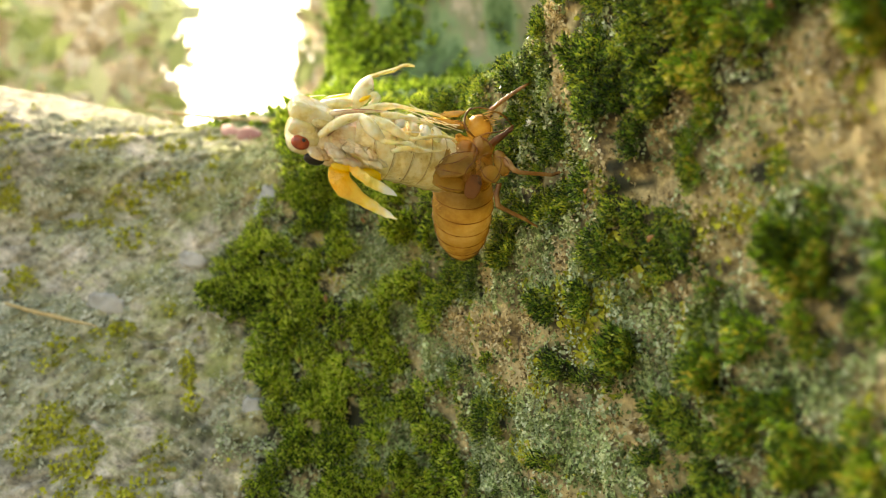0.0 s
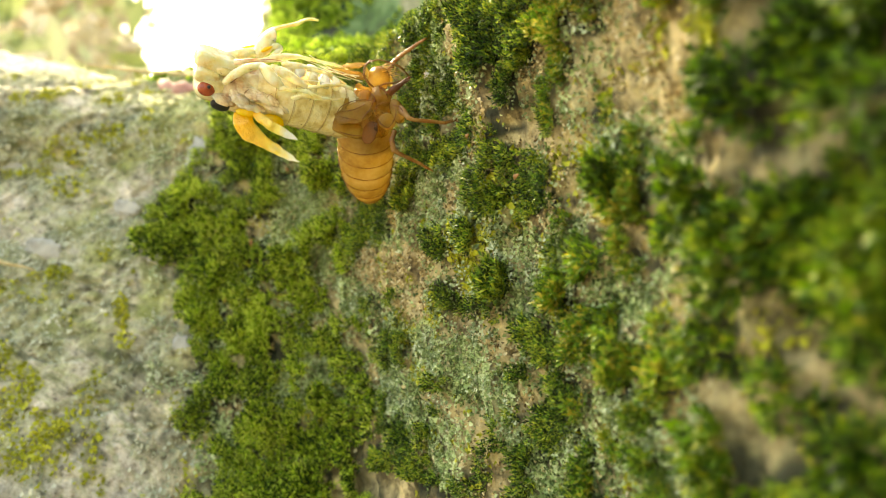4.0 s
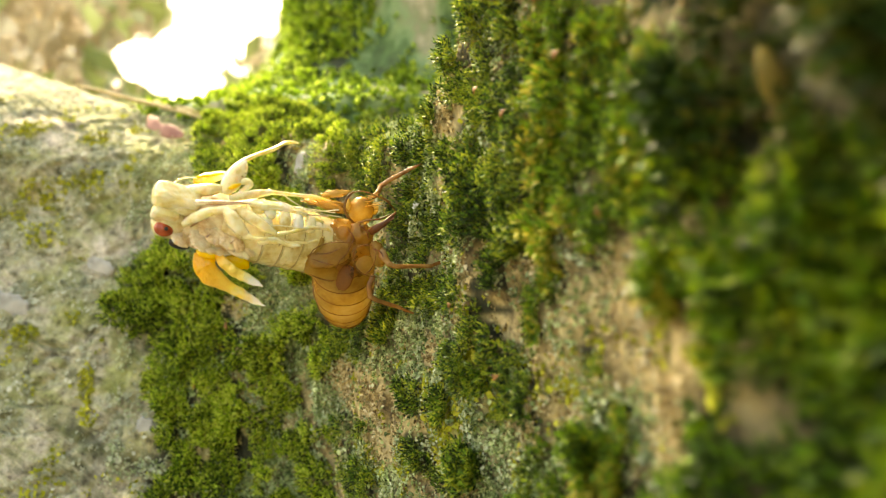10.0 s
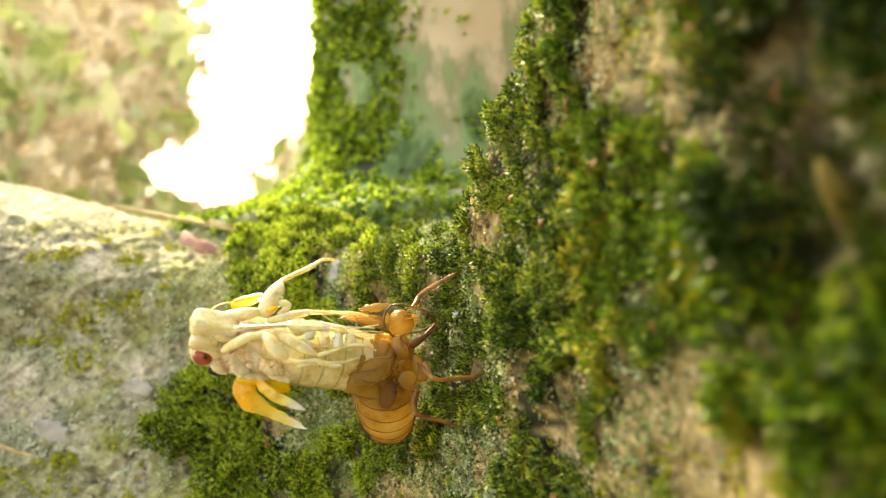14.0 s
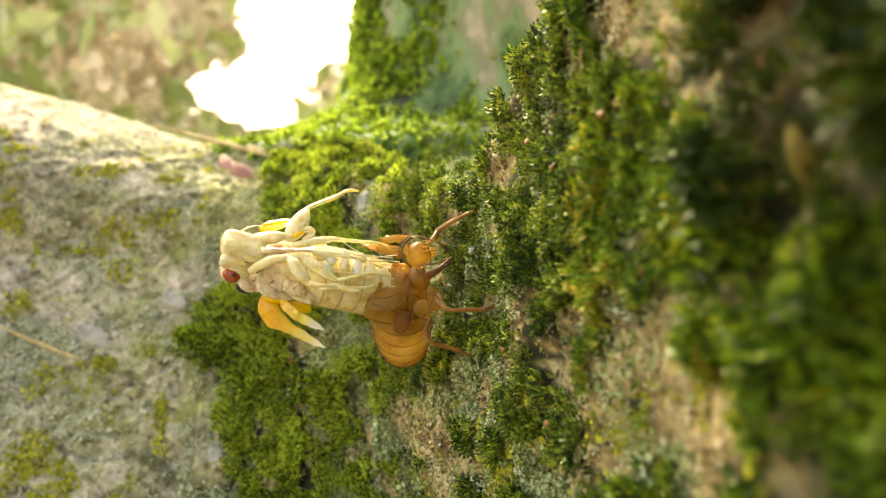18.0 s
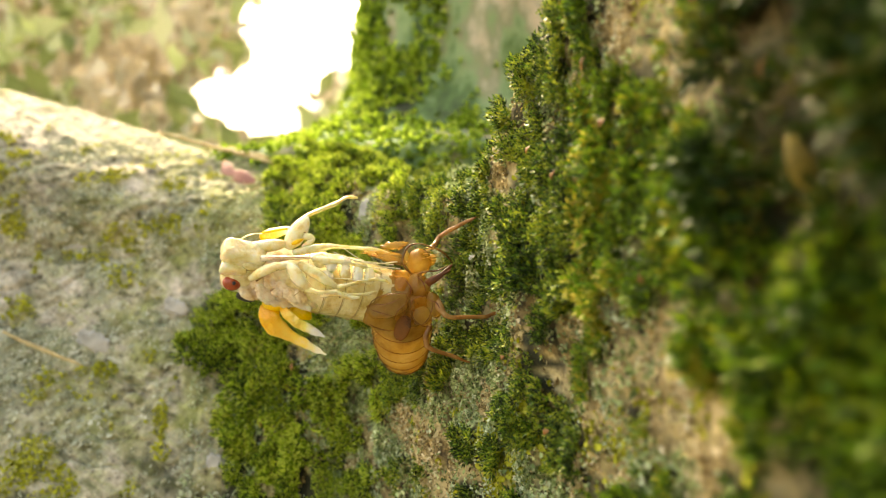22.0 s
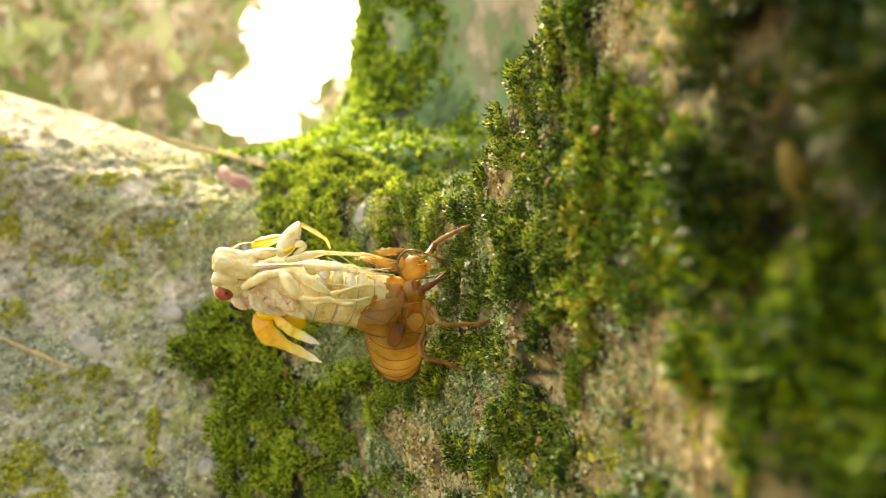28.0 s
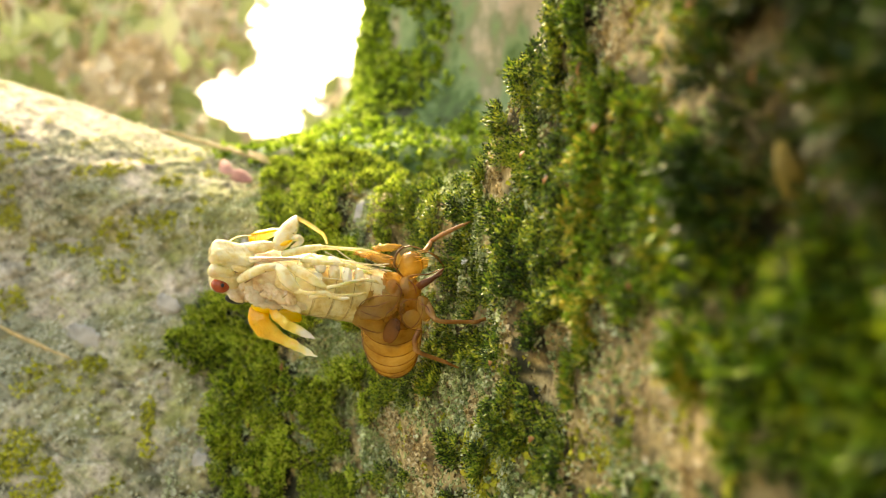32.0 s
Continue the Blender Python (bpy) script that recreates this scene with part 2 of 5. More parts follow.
def spots(s, v, patches, fray=0.5, seed=50):
    """0 to 1: how deep a place lies in one of the patches (s, v, half length, half height), with frayed edges."""
    p = np.stack([s, v, 0 * s], -1)
    wob = (layered(p, 6, seed, 3) - 0.5) * 2 * fray
    out = np.zeros(len(s))
    for ps, pv, rs, rv in patches:
        d = np.hypot((s - ps) / rs, (v - pv) / rv) + wob
        out = np.maximum(out, np.clip((1.15 - d) / 0.4, 0, 1))
    return out


# Where the bark lies bare, and where each growth is thickest: place along the plan, height, half length, half height.
BARE = [(283.5, -32.5, 6.4, 4.6), (278, -34, 7.5, 7), (263.5, -34, 9, 5), (264, -39.5, 8.2, 3.1), (272, -23, 3.2, 2.5), (248.5, -22, 2.7, 2.6), (237.5, -10.5, 2.4, 3.7),
        (239, -17, 1.8, 2.5), (227.5, -17, 2.6, 1.9), (221, -28, 4, 3.4), (224.5, -30.5, 4.2, 2.9), (216.5, -36, 2.5, 3.2), (222, -8, 3.4, 1.4), (193, -7, 3.4, 2.6)]
BARE += [(239, -47, 4.8, 2.3), (304, -43, 2.5, 3.1), (216.5, -7, 3.8, 2.3), (198, -8.5, 7.3, 3.3), (193, -16, 9, 4.7), (214, -26, 6.8, 3.4), (189, -21, 5, 3), (208, 25, 7, 3.5),
         (210, 26, 4.2, 2.2), (242.5, 15, 3, 6), (242, 5, 3.4, 7), (240, -5, 3, 5), (236.5, -13, 3.6, 5), (318, -20, 3.1, 2.6), (323, -47.5, 3, 3.1)]
TEAL = [(304, -15.5, 9.2, 5.5), (309, -23.5, 6.1, 5.9), (304, -28.5, 7.6, 4.6), (293, -37.5, 4.8, 4.2), (258.5, -18.5, 8.8, 2.8), (253, -50, 11.7, 4.9), (262.5, -46.5, 6.6, 3.5),
        (242, -52.5, 7.3, 3.1), (231.5, -39, 6.4, 4.4), (222, -37.5, 3.9, 3.4), (214.5, -45.5, 3.6, 3.8), (233, -30, 4, 2.3), (212.5, -15.5, 2.7, 2.6), (382.5, -22, 9.3, 5.2)]
TEAL += [(306, -54.5, 7.3, 5.3), (300, 8.5, 4.6, 3.6), (206, -11, 3.8, 2.4), (218.5, 25.5, 2.7, 2.7), (231, -31, 6, 2.7), (392.5, -25.5, 6.5, 10.6), (200, -21, 5, 3)]
GOLD = [(246.5, -27.5, 4.3, 3.4), (246.5, -34.5, 4.7, 4.2), (271, -44, 6.4, 3.3), (234.5, -21.5, 2.6, 1.6), (192.5, -11, 2.8, 2.1), (381.5, -44.5, 6.2, 5.1), (399, 8, 3.3, 3), (303, -60, 3.4, 2.6),
        (266, -52, 5.5, 2.2), (211, -21, 4.3, 1.6), (240.5, -28.5, 6.5, 4), (192, -7, 2.6, 1.5), (220, -41, 2.4, 2), (352, -36, 2.2, 5), (368, -26, 3, 1.6), (182, -14, 3, 3), (229, -26, 3, 3), (205, -17, 3, 3), (222, -33, 3, 3), (258, -40, 3, 4)]
LUSH = [(242.5, -3.5, 10, 5.2), (257, -3, 9.3, 4.9), (253.5, -13.5, 11, 3.7), (236, -37, 7.3, 3.8), (201.5, -26.5, 3.1, 4), (236.5, -23.5, 5.2, 4.8), (226, -23, 6.7, 5.1), (289, -25, 6.4, 6.6),
        (217.5, -24, 5.5, 2.7), (223.5, 2, 13.3, 5.2), (214, -7.5, 5.8, 5.3), (230, 9.5, 8.8, 4.6), (214.5, 3.5, 14.8, 5.2), (273, -31, 2.1, 2.9), (252, 9, 7, 6), (168, 0, 10, 24), (232, 24, 8, 8), (274, 8, 8, 7), (284, 16, 9, 9)]
LUSH += [(204, 12, 10, 8), (196, 5, 8, 7), (214, 17, 6, 6), (206, -3, 6, 4)]


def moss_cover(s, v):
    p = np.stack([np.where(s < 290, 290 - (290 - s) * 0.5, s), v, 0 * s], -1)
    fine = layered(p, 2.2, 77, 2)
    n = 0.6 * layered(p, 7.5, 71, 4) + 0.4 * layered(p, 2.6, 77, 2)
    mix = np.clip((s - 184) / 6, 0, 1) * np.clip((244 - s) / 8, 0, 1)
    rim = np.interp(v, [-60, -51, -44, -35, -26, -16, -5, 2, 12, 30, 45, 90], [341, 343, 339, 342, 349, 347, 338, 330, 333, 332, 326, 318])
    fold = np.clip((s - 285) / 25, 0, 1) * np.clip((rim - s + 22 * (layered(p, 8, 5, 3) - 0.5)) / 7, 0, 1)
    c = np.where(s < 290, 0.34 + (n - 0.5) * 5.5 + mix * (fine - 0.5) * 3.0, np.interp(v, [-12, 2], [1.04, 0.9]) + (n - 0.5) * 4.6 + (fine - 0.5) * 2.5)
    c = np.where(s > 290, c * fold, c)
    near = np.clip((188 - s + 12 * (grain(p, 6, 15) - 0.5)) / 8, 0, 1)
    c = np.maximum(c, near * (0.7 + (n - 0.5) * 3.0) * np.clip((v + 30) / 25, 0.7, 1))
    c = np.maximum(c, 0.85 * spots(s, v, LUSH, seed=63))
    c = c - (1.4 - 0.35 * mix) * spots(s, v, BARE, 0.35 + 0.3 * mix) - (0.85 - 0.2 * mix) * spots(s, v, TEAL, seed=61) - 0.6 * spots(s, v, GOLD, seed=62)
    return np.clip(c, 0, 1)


def teal_cover(s, v):
    p = np.stack([s, v, 0 * s], -1)
    n = layered(p, 8, 91, 4)
    dry = 1 - 0.7 * np.clip((236 - s) / 10, 0, 1) * np.clip((v + 28) / 10, 0, 1)
    base = np.where(s < 330, np.interp(s, [280, 295], [0.4, 0.16]) + (n - 0.5) * 3.2, 0.22 + (n - 0.5) * 1.7)
    return np.clip(dry * np.maximum(base * (1 - np.where(s < 240, 0.75, 0.92) * spots(s, v, BARE)), 0.95 * spots(s, v, TEAL, seed=61)), 0, 1)


def gold_cover(s, v):
    p = np.stack([s, v, 0 * s], -1)
    n = layered(p, 7, 131, 4)
    grey = np.clip((s - 335) / 20, 0, 1)
    low = np.clip((-25 - v) / 20, 0, 1)
    return np.clip(np.maximum((n - 0.6 + 0.12 * grey * low) * 5 * (0.35 + 0.65 * grey), spots(s, v, GOLD, seed=62)), 0, 1)


def sown(cover, span_s, span_v, per_mm2, power=1.0):
    """Places (s, v) sown as densely as the cover says."""
    n = int((span_s[1] - span_s[0]) * (span_v[1] - span_v[0]) * per_mm2)
    s, v = RNG.uniform(*span_s, n), RNG.uniform(*span_v, n)
    edge = np.interp(s, WAY, COLS[:, 2])
    keep = (RNG.random(n) < cover(s, v) ** power) & (v < edge + np.interp(s, [232, 246, 312, 335], [26, 85, 85, 40]))
    return s[keep], v[keep]


def turned(n, spin):
    """Two unit vectors across each normal, turned by spin."""
    a = np.cross(n, np.where(np.abs(n[:, 2:]) < 0.8, [[0, 0, 1.0]], [[1.0, 0, 0]]))
    a /= np.linalg.norm(a, axis=1, keepdims=True)
    b = np.cross(n, a)
    c, s = np.cos(spin)[:, None], np.sin(spin)[:, None]
    return a * c + b * s, b * c - a * s


def tufts(s, v, cell, seed):
    """The cushion that each place belongs to: how far out it lies (1 at the rim), the way outwards along s and v, and a number of the cushion's own."""
    i, j = np.floor(s / cell).astype(np.int64), np.floor(v / cell).astype(np.int64)
    best = np.full(len(s), 1e9)
    ds, dv, own = np.zeros(len(s)), np.zeros(len(s)), np.zeros(len(s))
    for di in (-1, 0, 1):
        for dj in (-1, 0, 1):
            a, b = i + di, j + dj
            x = s - (a + 0.5 + 0.8 * (hashed(a, b, 1, seed) - 0.5)) * cell
            y = v - (b + 0.5 + 0.8 * (hashed(a, b, 2, seed) - 0.5)) * cell
            h = hashed(a, b, 3, seed)
            q = np.hypot(x, y) / (cell * (0.48 + 0.32 * h))
            near = q < best
            best, ds, dv, own = np.where(near, q, best), np.where(near, x, ds), np.where(near, y, dv), np.where(near, h, own)
    return best, ds, dv, own


def moss_shoots(s, v, tall, leaf, leaves, droop=0.0, cell=3.4, cover=None):
    """Cushions of short shoots: narrow pointed leaves, folded along the midrib, in a spiral up each stem."""
    q, ds, dv, own = tufts(s, v, cell, 19)
    if cover:
        lot = hashed((own * 65535).astype(np.int64), 7, 3, 5)
        keep = (q < 0.95 + 0.2 * RNG.random(len(s))) & (lot < cover(s - ds, v - dv) ** 1.15)
        s, v, q, ds, dv, own = s[keep], v[keep], q[keep], ds[keep], dv[keep], own[keep]
    p, n = bark_at(s, v)
    m = len(s)
    along = skin(s + 0.5, v) - skin(s, v)
    upward = skin(s, v + 0.5) - skin(s, v)
    along /= np.linalg.norm(along, axis=1, keepdims=True) + 1e-9
    upward /= np.linalg.norm(upward, axis=1, keepdims=True) + 1e-9
    trim = 1 - 0.6 * spots(s, v, [(249, -4, 13, 17)], 0.15)
    dome = np.sqrt(np.clip(1 - np.minimum(q, 1) ** 2, 0, 1)) * (0.55 + 0.8 * own) * trim
    cushion = np.clip((s - 288) / 8, 0, 1) * np.clip(grain(p, 6.5, 41) * 1.6 - 0.5, 0, 1) * 3.0
    p = p + n * (dome * tall * 1.1 + cushion)[:, None]
    reach = np.hypot(ds, dv) + 1e-6
    splay = (along * (ds / reach)[:, None] + upward * (dv / reach)[:, None]) * np.minimum(q, 1)[:, None]
    up = n + 0.75 * splay + RNG.normal(0, 0.2, (m, 3)) + np.array([0, 0, 0.3 - droop])
    up /= np.linalg.norm(up, axis=1, keepdims=True)
    a, b = turned(up, RNG.uniform(0, 6.28, m))
    size = RNG.uniform(0.7, 1.15, m) * (0.65 + 0.45 * own)
    verts = []
    for k in range(leaves):
        f = (k + 0.6) / leaves
        ang = k * 2.4 + RNG.normal(0, 0.25, m)
        out = a * np.cos(ang)[:, None] + b * np.sin(ang)[:, None]
        side = np.cross(up, out)
        root = p + up * (tall * size * f * (0.6 + 0.4 * trim))[:, None] - up * 0.2
        ln = (leaf * size * (1.15 - 0.5 * f) * RNG.uniform(0.75, 1.25, m))[:, None]
        lift = 0.35 + 1.0 * f
        mid = root + out * ln * 0.42 + up * ln * 0.42 * lift
        tip = root + out * ln * 0.8 + up * ln * lift
        wide = side * ln * 0.23
        cup = up * ln * 0.12 - out * ln * 0.06
        verts.append(np.stack([root, mid + wide + cup, tip, mid - wide + cup], 1))
    V = np.concatenate(verts).reshape(-1, 3)
    base = (np.arange(len(V) // 4) * 4)[:, None, None]
    T = (base + np.array([[0, 2, 1], [0, 3, 2]])).reshape(-1, 3)
    return V, T


def lichen_lobes(s, v, size, lift, above=0.12):
    """Flat frilled lobes that lie on the bark with their rims raised."""
    p, n = bark_at(s, v)
    m = len(s)
    n = n + RNG.normal(0, 0.5, (m, 3))
    n /= np.linalg.norm(n, axis=1, keepdims=True)
    a, b = turned(n, RNG.uniform(0, 6.28, m))
    r = size * RNG.uniform(0.5, 1.4, m)
    p = p + n * (above + 0.9 * np.clip(grain(p, 2.4, 27) * 2 - 0.8, 0, 1))[:, None] * np.clip(lift / 0.3, 0, 1)
    ring = [p]
    for k in range(7):
        ang = k * 6.283 / 7
        rr = (r * RNG.uniform(0.25, 1.45, m))[:, None]
        ring.append(p + (a * math.cos(ang) + b * math.sin(ang)) * rr + n * (lift * RNG.uniform(0.0, 1.6, m))[:, None])
    V = np.stack(ring, 1).reshape(-1, 3)
    base = (np.arange(m) * 8)[:, None, None]
    T = (base + np.array([[0, 1 + k, 1 + (k + 1) % 7] for k in range(7)])).reshape(-1, 3)
    return V, T


moss_green = leafy("moss_green", [(0.28, (0.0125, 0.0294, 0.005)), (0.43, (0.0572, 0.137, 0.0125)), (0.57, (0.156, 0.27, 0.022)), (0.76, (0.437, 0.49, 0.056))], 140, 0.65, 0.22, 0.4)
moss_bright = leafy("moss_bright", [(0.29, (0.0274, 0.0617, 0.00605)), (0.43, (0.174, 0.3, 0.019)), (0.57, (0.411, 0.564, 0.0389)), (0.78, (0.621, 0.688, 0.121))], 75, 0.75, 0.4)
moss_near = leafy("moss_near", [(0.27, (0.0312, 0.0588, 0.008)), (0.45, (0.0884, 0.186, 0.012)), (0.62, (0.208, 0.343, 0.02)), (0.78, (0.437, 0.333, 0.04)), (0.88, (0.562, 0.51, 0.1))], 60, 0.5, 0.25)
# Darkened to carry the shade on the nearest upper bark.
moss_shaded = leafy("moss_shaded", [(0.27, (0.00749, 0.0197, 0.00288)), (0.46, (0.018, 0.0494, 0.00288)), (0.64, (0.0449, 0.095, 0.00504)), (0.8, (0.0972, 0.085, 0.00864)), (0.92, (0.15, 0.141, 0.0216))], 60, 0.5, 0.2)
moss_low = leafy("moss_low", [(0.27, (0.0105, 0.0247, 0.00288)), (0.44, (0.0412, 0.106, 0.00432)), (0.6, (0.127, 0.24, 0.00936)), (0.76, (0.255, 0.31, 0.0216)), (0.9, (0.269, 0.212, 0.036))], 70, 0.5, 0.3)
teal = leafy("lichen_teal", [(0.2, (0.08, 0.12, 0.035)), (0.42, (0.29, 0.38, 0.14)), (0.6, (0.5, 0.59, 0.27)), (0.82, (0.74, 0.79, 0.48))], 150, 0.5, 0.15, 0.7)
teal_pale = leafy("lichen_pale", [(0.2, (0.24, 0.26, 0.17)), (0.5, (0.42, 0.44, 0.31)), (0.8, (0.62, 0.61, 0.48))], 150, 0.4, 0.1, 0.85)
mint = leafy("lichen_mint", [(0.2, (0.2, 0.26, 0.12)), (0.5, (0.42, 0.5, 0.27)), (0.8, (0.7, 0.74, 0.52))], 150, 0.6, 0.2, 0.7)
gold = leafy("lichen_gold", [(0.2, (0.15, 0.16, 0.015)), (0.5, (0.42, 0.43, 0.03)), (0.8, (0.64, 0.62, 0.1))], 150, 0.4, 0.15, 0.8)

s, v = sown(moss_cover, (216, 288), (-70, 75), 6.5, 0.35)
ob = fast_mesh("moss", *moss_shoots(s, v, 1.5, 0.66, 10, cover=moss_cover), moss_green)
tagged(ob, "dark green leafy moss tufts on the bark wall", "moss", kind="stuff")
s, v = sown(moss_cover, (188, 216), (-70, 65), 5.5, 0.35)
ob = fast_mesh("moss", *moss_shoots(s, v, 1.6, 0.9, 9, 0.15, cover=moss_cover), moss_near)
tagged(ob, "green moss with rusty and yellow tips on tan bark", "moss", kind="stuff")
# Upper near moss: shade put into its colour; the lower copy is toned lighter.
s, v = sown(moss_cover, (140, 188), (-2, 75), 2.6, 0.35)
ob = fast_mesh("moss", *moss_shoots(s, v, 2.0, 1.3, 9, 0.15, 5.0, cover=moss_cover), moss_shaded)
tagged(ob, "shaggy green moss on the nearest bark, darkened for shade", "moss", kind="stuff")
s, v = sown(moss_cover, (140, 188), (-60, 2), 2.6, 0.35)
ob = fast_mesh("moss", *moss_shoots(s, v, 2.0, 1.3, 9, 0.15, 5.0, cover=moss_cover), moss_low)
tagged(ob, "lighter green and yellow moss low on the nearest bark", "moss", kind="stuff")
s, v = sown(moss_cover, (288, 352), (-85, 105), 6.0, 0.35)
ob = fast_mesh("moss", *moss_shoots(s, v, 1.6, 0.9, 8, 0.0, 4.4, cover=moss_cover), moss_bright)
tagged(ob, "bright yellow-green moss cushion in the fold of the tree", "moss", kind="stuff")
s, v = sown(teal_cover, (188, 335), (-72, 80), 8.0)
ob = fast_mesh("lichen", *lichen_lobes(s, v, 0.33, 0.35), teal)
tagged(ob, "pale blue-green leafy lichen crust on bark", "lichen", kind="stuff")
s, v = sown(teal_cover, (330, 470), (-80, 40), 2.2)
ob = fast_mesh("lichen", *lichen_lobes(s, v, 0.5, 0.12), teal_pale)
tagged(ob, "flat grey-green lichen on the grey root", "lichen", kind="stuff")
s, v = sown(lambda s, v: np.clip((layered(np.stack([s, v, 0 * s], -1), 4.0, 171, 3) - 0.5) * 6, 0, 1) * (1 - np.where(s < 240, 0.7, 0.9) * spots(s, v, BARE)) * (1 - 0.75 * np.clip((225 - s) / 10, 0, 1) * np.clip((v + 28) / 10, 0, 1)), (188, 345), (-60, 60), 4.6)
ob = fast_mesh("lichen", *lichen_lobes(s, v, 0.27, 0.25, 1.0), mint)
tagged(ob, "pale mint lichen flecks among the moss shoots", "lichen", kind="stuff")
s, v = sown(gold_cover, (150, 470), (-80, 45), 4.0)
ob = fast_mesh("lichen", *lichen_lobes(s, v, 0.4, 0.3), gold)
tagged(ob, "yellow-green lichen specks on the bark", "lichen", kind="stuff")

crumb_tan = leafy("bark_crumb", [(0.2, (0.2, 0.14, 0.06)), (0.42, (0.5, 0.39, 0.19)), (0.6, (0.68, 0.56, 0.3)), (0.82, (0.8, 0.71, 0.48))], 220, 0.6, 0.05, 0.85)
s, v = sown(lambda s, v: np.clip(0.95 * spots(s, v, BARE, 0.6) + 0.16, 0, 1) * np.clip(layered(np.stack([s, v * 0.5, 0 * s], -1), 2.2, 311, 3) * 3.4 - 1.1, 0, 1), (186, 332), (-70, 40), 6.0)
ob = fast_mesh("bark_crumbs", *lichen_lobes(s, v, 0.3, 0.32, 0.1), crumb_tan)
tagged(ob, "crumbling tan flakes of weathered bark", "bark flakes", kind="stuff")

# Single tufts that stand out of the carpet.
for s0, v0, r, tone in ((235, -36, 3.0, 0), (201, -27, 3.4, 1), (222, -5, 2.6, 0), (246, -13, 2.2, 0), (258, 2, 2.4, 0), (239, 20, 2.0, 0), (233, 27, 2.2, 0), (245, 13, 1.8, 0),
                        (228, 34, 2.4, 0), (251, 8, 1.8, 0), (262, -20, 2.4, 0), (232, -24, 2.0, 0), (242, -29, 2.2, 0), (217, -38, 2.6, 1),
                        (209, 8, 2.8, 1), (196, 4, 3.2, 1), (188, -8, 2.8, 1), (204, -46, 3.0, 1), (296, -12, 3.0, 2), (310, -30, 3.6, 2), (322, -44, 3.4, 2), (330, -18, 2.8, 2), (316, 0, 2.6, 2), (303, -58, 3.2, 2)):
    n = int(22 * r * r)
    rad, ang = r * np.sqrt(RNG.random(n)), RNG.uniform(0, 6.28, n)
    V, T = moss_shoots(s0 + rad * np.cos(ang), v0 + rad * np.sin(ang), (1.7, 2.2, 2.2)[tone], (0.85, 1.1, 0.95)[tone], 11, 0.0, 2.4 * r)
    o = V.mean(0)
    ob = fast_mesh("moss_tuft", V - o, T, (moss_green, moss_near, moss_bright)[tone])
    ob.matrix_basis = Matrix.Translation(Vector(o) * MM)
    tagged(ob, ("dense dark green moss tuft on the bark", "shaggy green moss tuft with rusty tips", "plump bright green moss tuft in the fold")[tone], "moss", "moss tufts")

# What covers the bark also colours it, with shade among the moss: three masks on the skin's vertices.
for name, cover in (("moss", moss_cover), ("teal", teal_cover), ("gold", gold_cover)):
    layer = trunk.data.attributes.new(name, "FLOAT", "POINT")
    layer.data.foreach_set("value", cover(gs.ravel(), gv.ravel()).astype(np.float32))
p = pts
veil = np.clip(1.2 - np.abs(gs.ravel() - 352) / 40, 0, 1) * np.clip((gv.ravel() + 60) / 20, 0, 1) * np.clip(layered(p, 7, 141, 4) * 3.6 - 1.2, 0, 1)
layer = trunk.data.attributes.new("veil", "FLOAT", "POINT")
layer.data.foreach_set("value", veil.astype(np.float32))
flat = np.stack([p[:, 0] * 0.5 + p[:, 2] * 0.5, p[:, 1], p[:, 2] * 1.6 - p[:, 0] * 0.8], -1)
layer = trunk.data.attributes.new("scale", "FLOAT", "POINT")
layer.data.foreach_set("value", (np.clip((gs.ravel() - 330) / 20, 0, 1) * np.array([0.0, 0.75, 0.2, 0.5, 0.95])[(terraces(flat)[1] * 2).astype(int) % 5]).astype(np.float32))
layer = trunk.data.attributes.new("grey", "FLOAT", "POINT")
layer.data.foreach_set("value", np.clip((gs.ravel() - 330) / 16, 0, 1).astype(np.float32))


def film(m, base, name, colour, amount):
    """Lays a colour over the bark where the named mask says."""
    nt = m.node_tree
    at = nt.nodes.new("ShaderNodeAttribute")
    at.attribute_name = name
    k = nt.nodes.new("ShaderNodeMath")
    k.operation = "MULTIPLY"
    k.inputs[1].default_value = amount
    nt.links.new(at.outputs["Fac"], k.inputs[0])
    mx = nt.nodes.new("ShaderNodeMix")
    mx.data_type = "RGBA"
    nt.links.new(k.outputs[0], mx.inputs["Factor"])
    nt.links.new(base, mx.inputs["A"])
    if isinstance(colour, tuple):
        mx.inputs["B"].default_value = (*colour, 1)
    else:
        nt.links.new(colour, mx.inputs["B"])
    return mx.outputs["Result"]


tan, _ = ramp_colour(bark, [(0.28, (0.07, 0.05, 0.025)), (0.4, (0.36, 0.27, 0.12)), (0.52, (0.66, 0.53, 0.27)), (0.66, (0.5, 0.4, 0.19)), (0.82, (0.74, 0.63, 0.38))], 130, 9, target="")
ash, _ = ramp_colour(bark, [(0.34, (0.08, 0.08, 0.045)), (0.43, (0.25, 0.235, 0.16)), (0.49, (0.55, 0.49, 0.38)), (0.54, (0.38, 0.375, 0.22)), (0.6, (0.58, 0.52, 0.41)), (0.7, (0.68, 0.63, 0.52))], 170, 10, target="", stretch=(0.4, 0.4, 1.3), lean=-0.5)
c = film(bark, tan.outputs["Color"], "grey", ash.outputs["Color"], 1.0)
c = film(bark, c, "scale", (0.62, 0.55, 0.46), 0.6)
c = film(bark, c, "teal", (0.24, 0.31, 0.17), 0.55)
c = film(bark, c, "gold", (0.3, 0.31, 0.06), 0.7)
c = film(bark, c, "veil", (0.26, 0.29, 0.07), 0.75)
# The dark mossy base, taken near black for the shade between shoots.
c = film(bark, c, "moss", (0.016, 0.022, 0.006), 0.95)
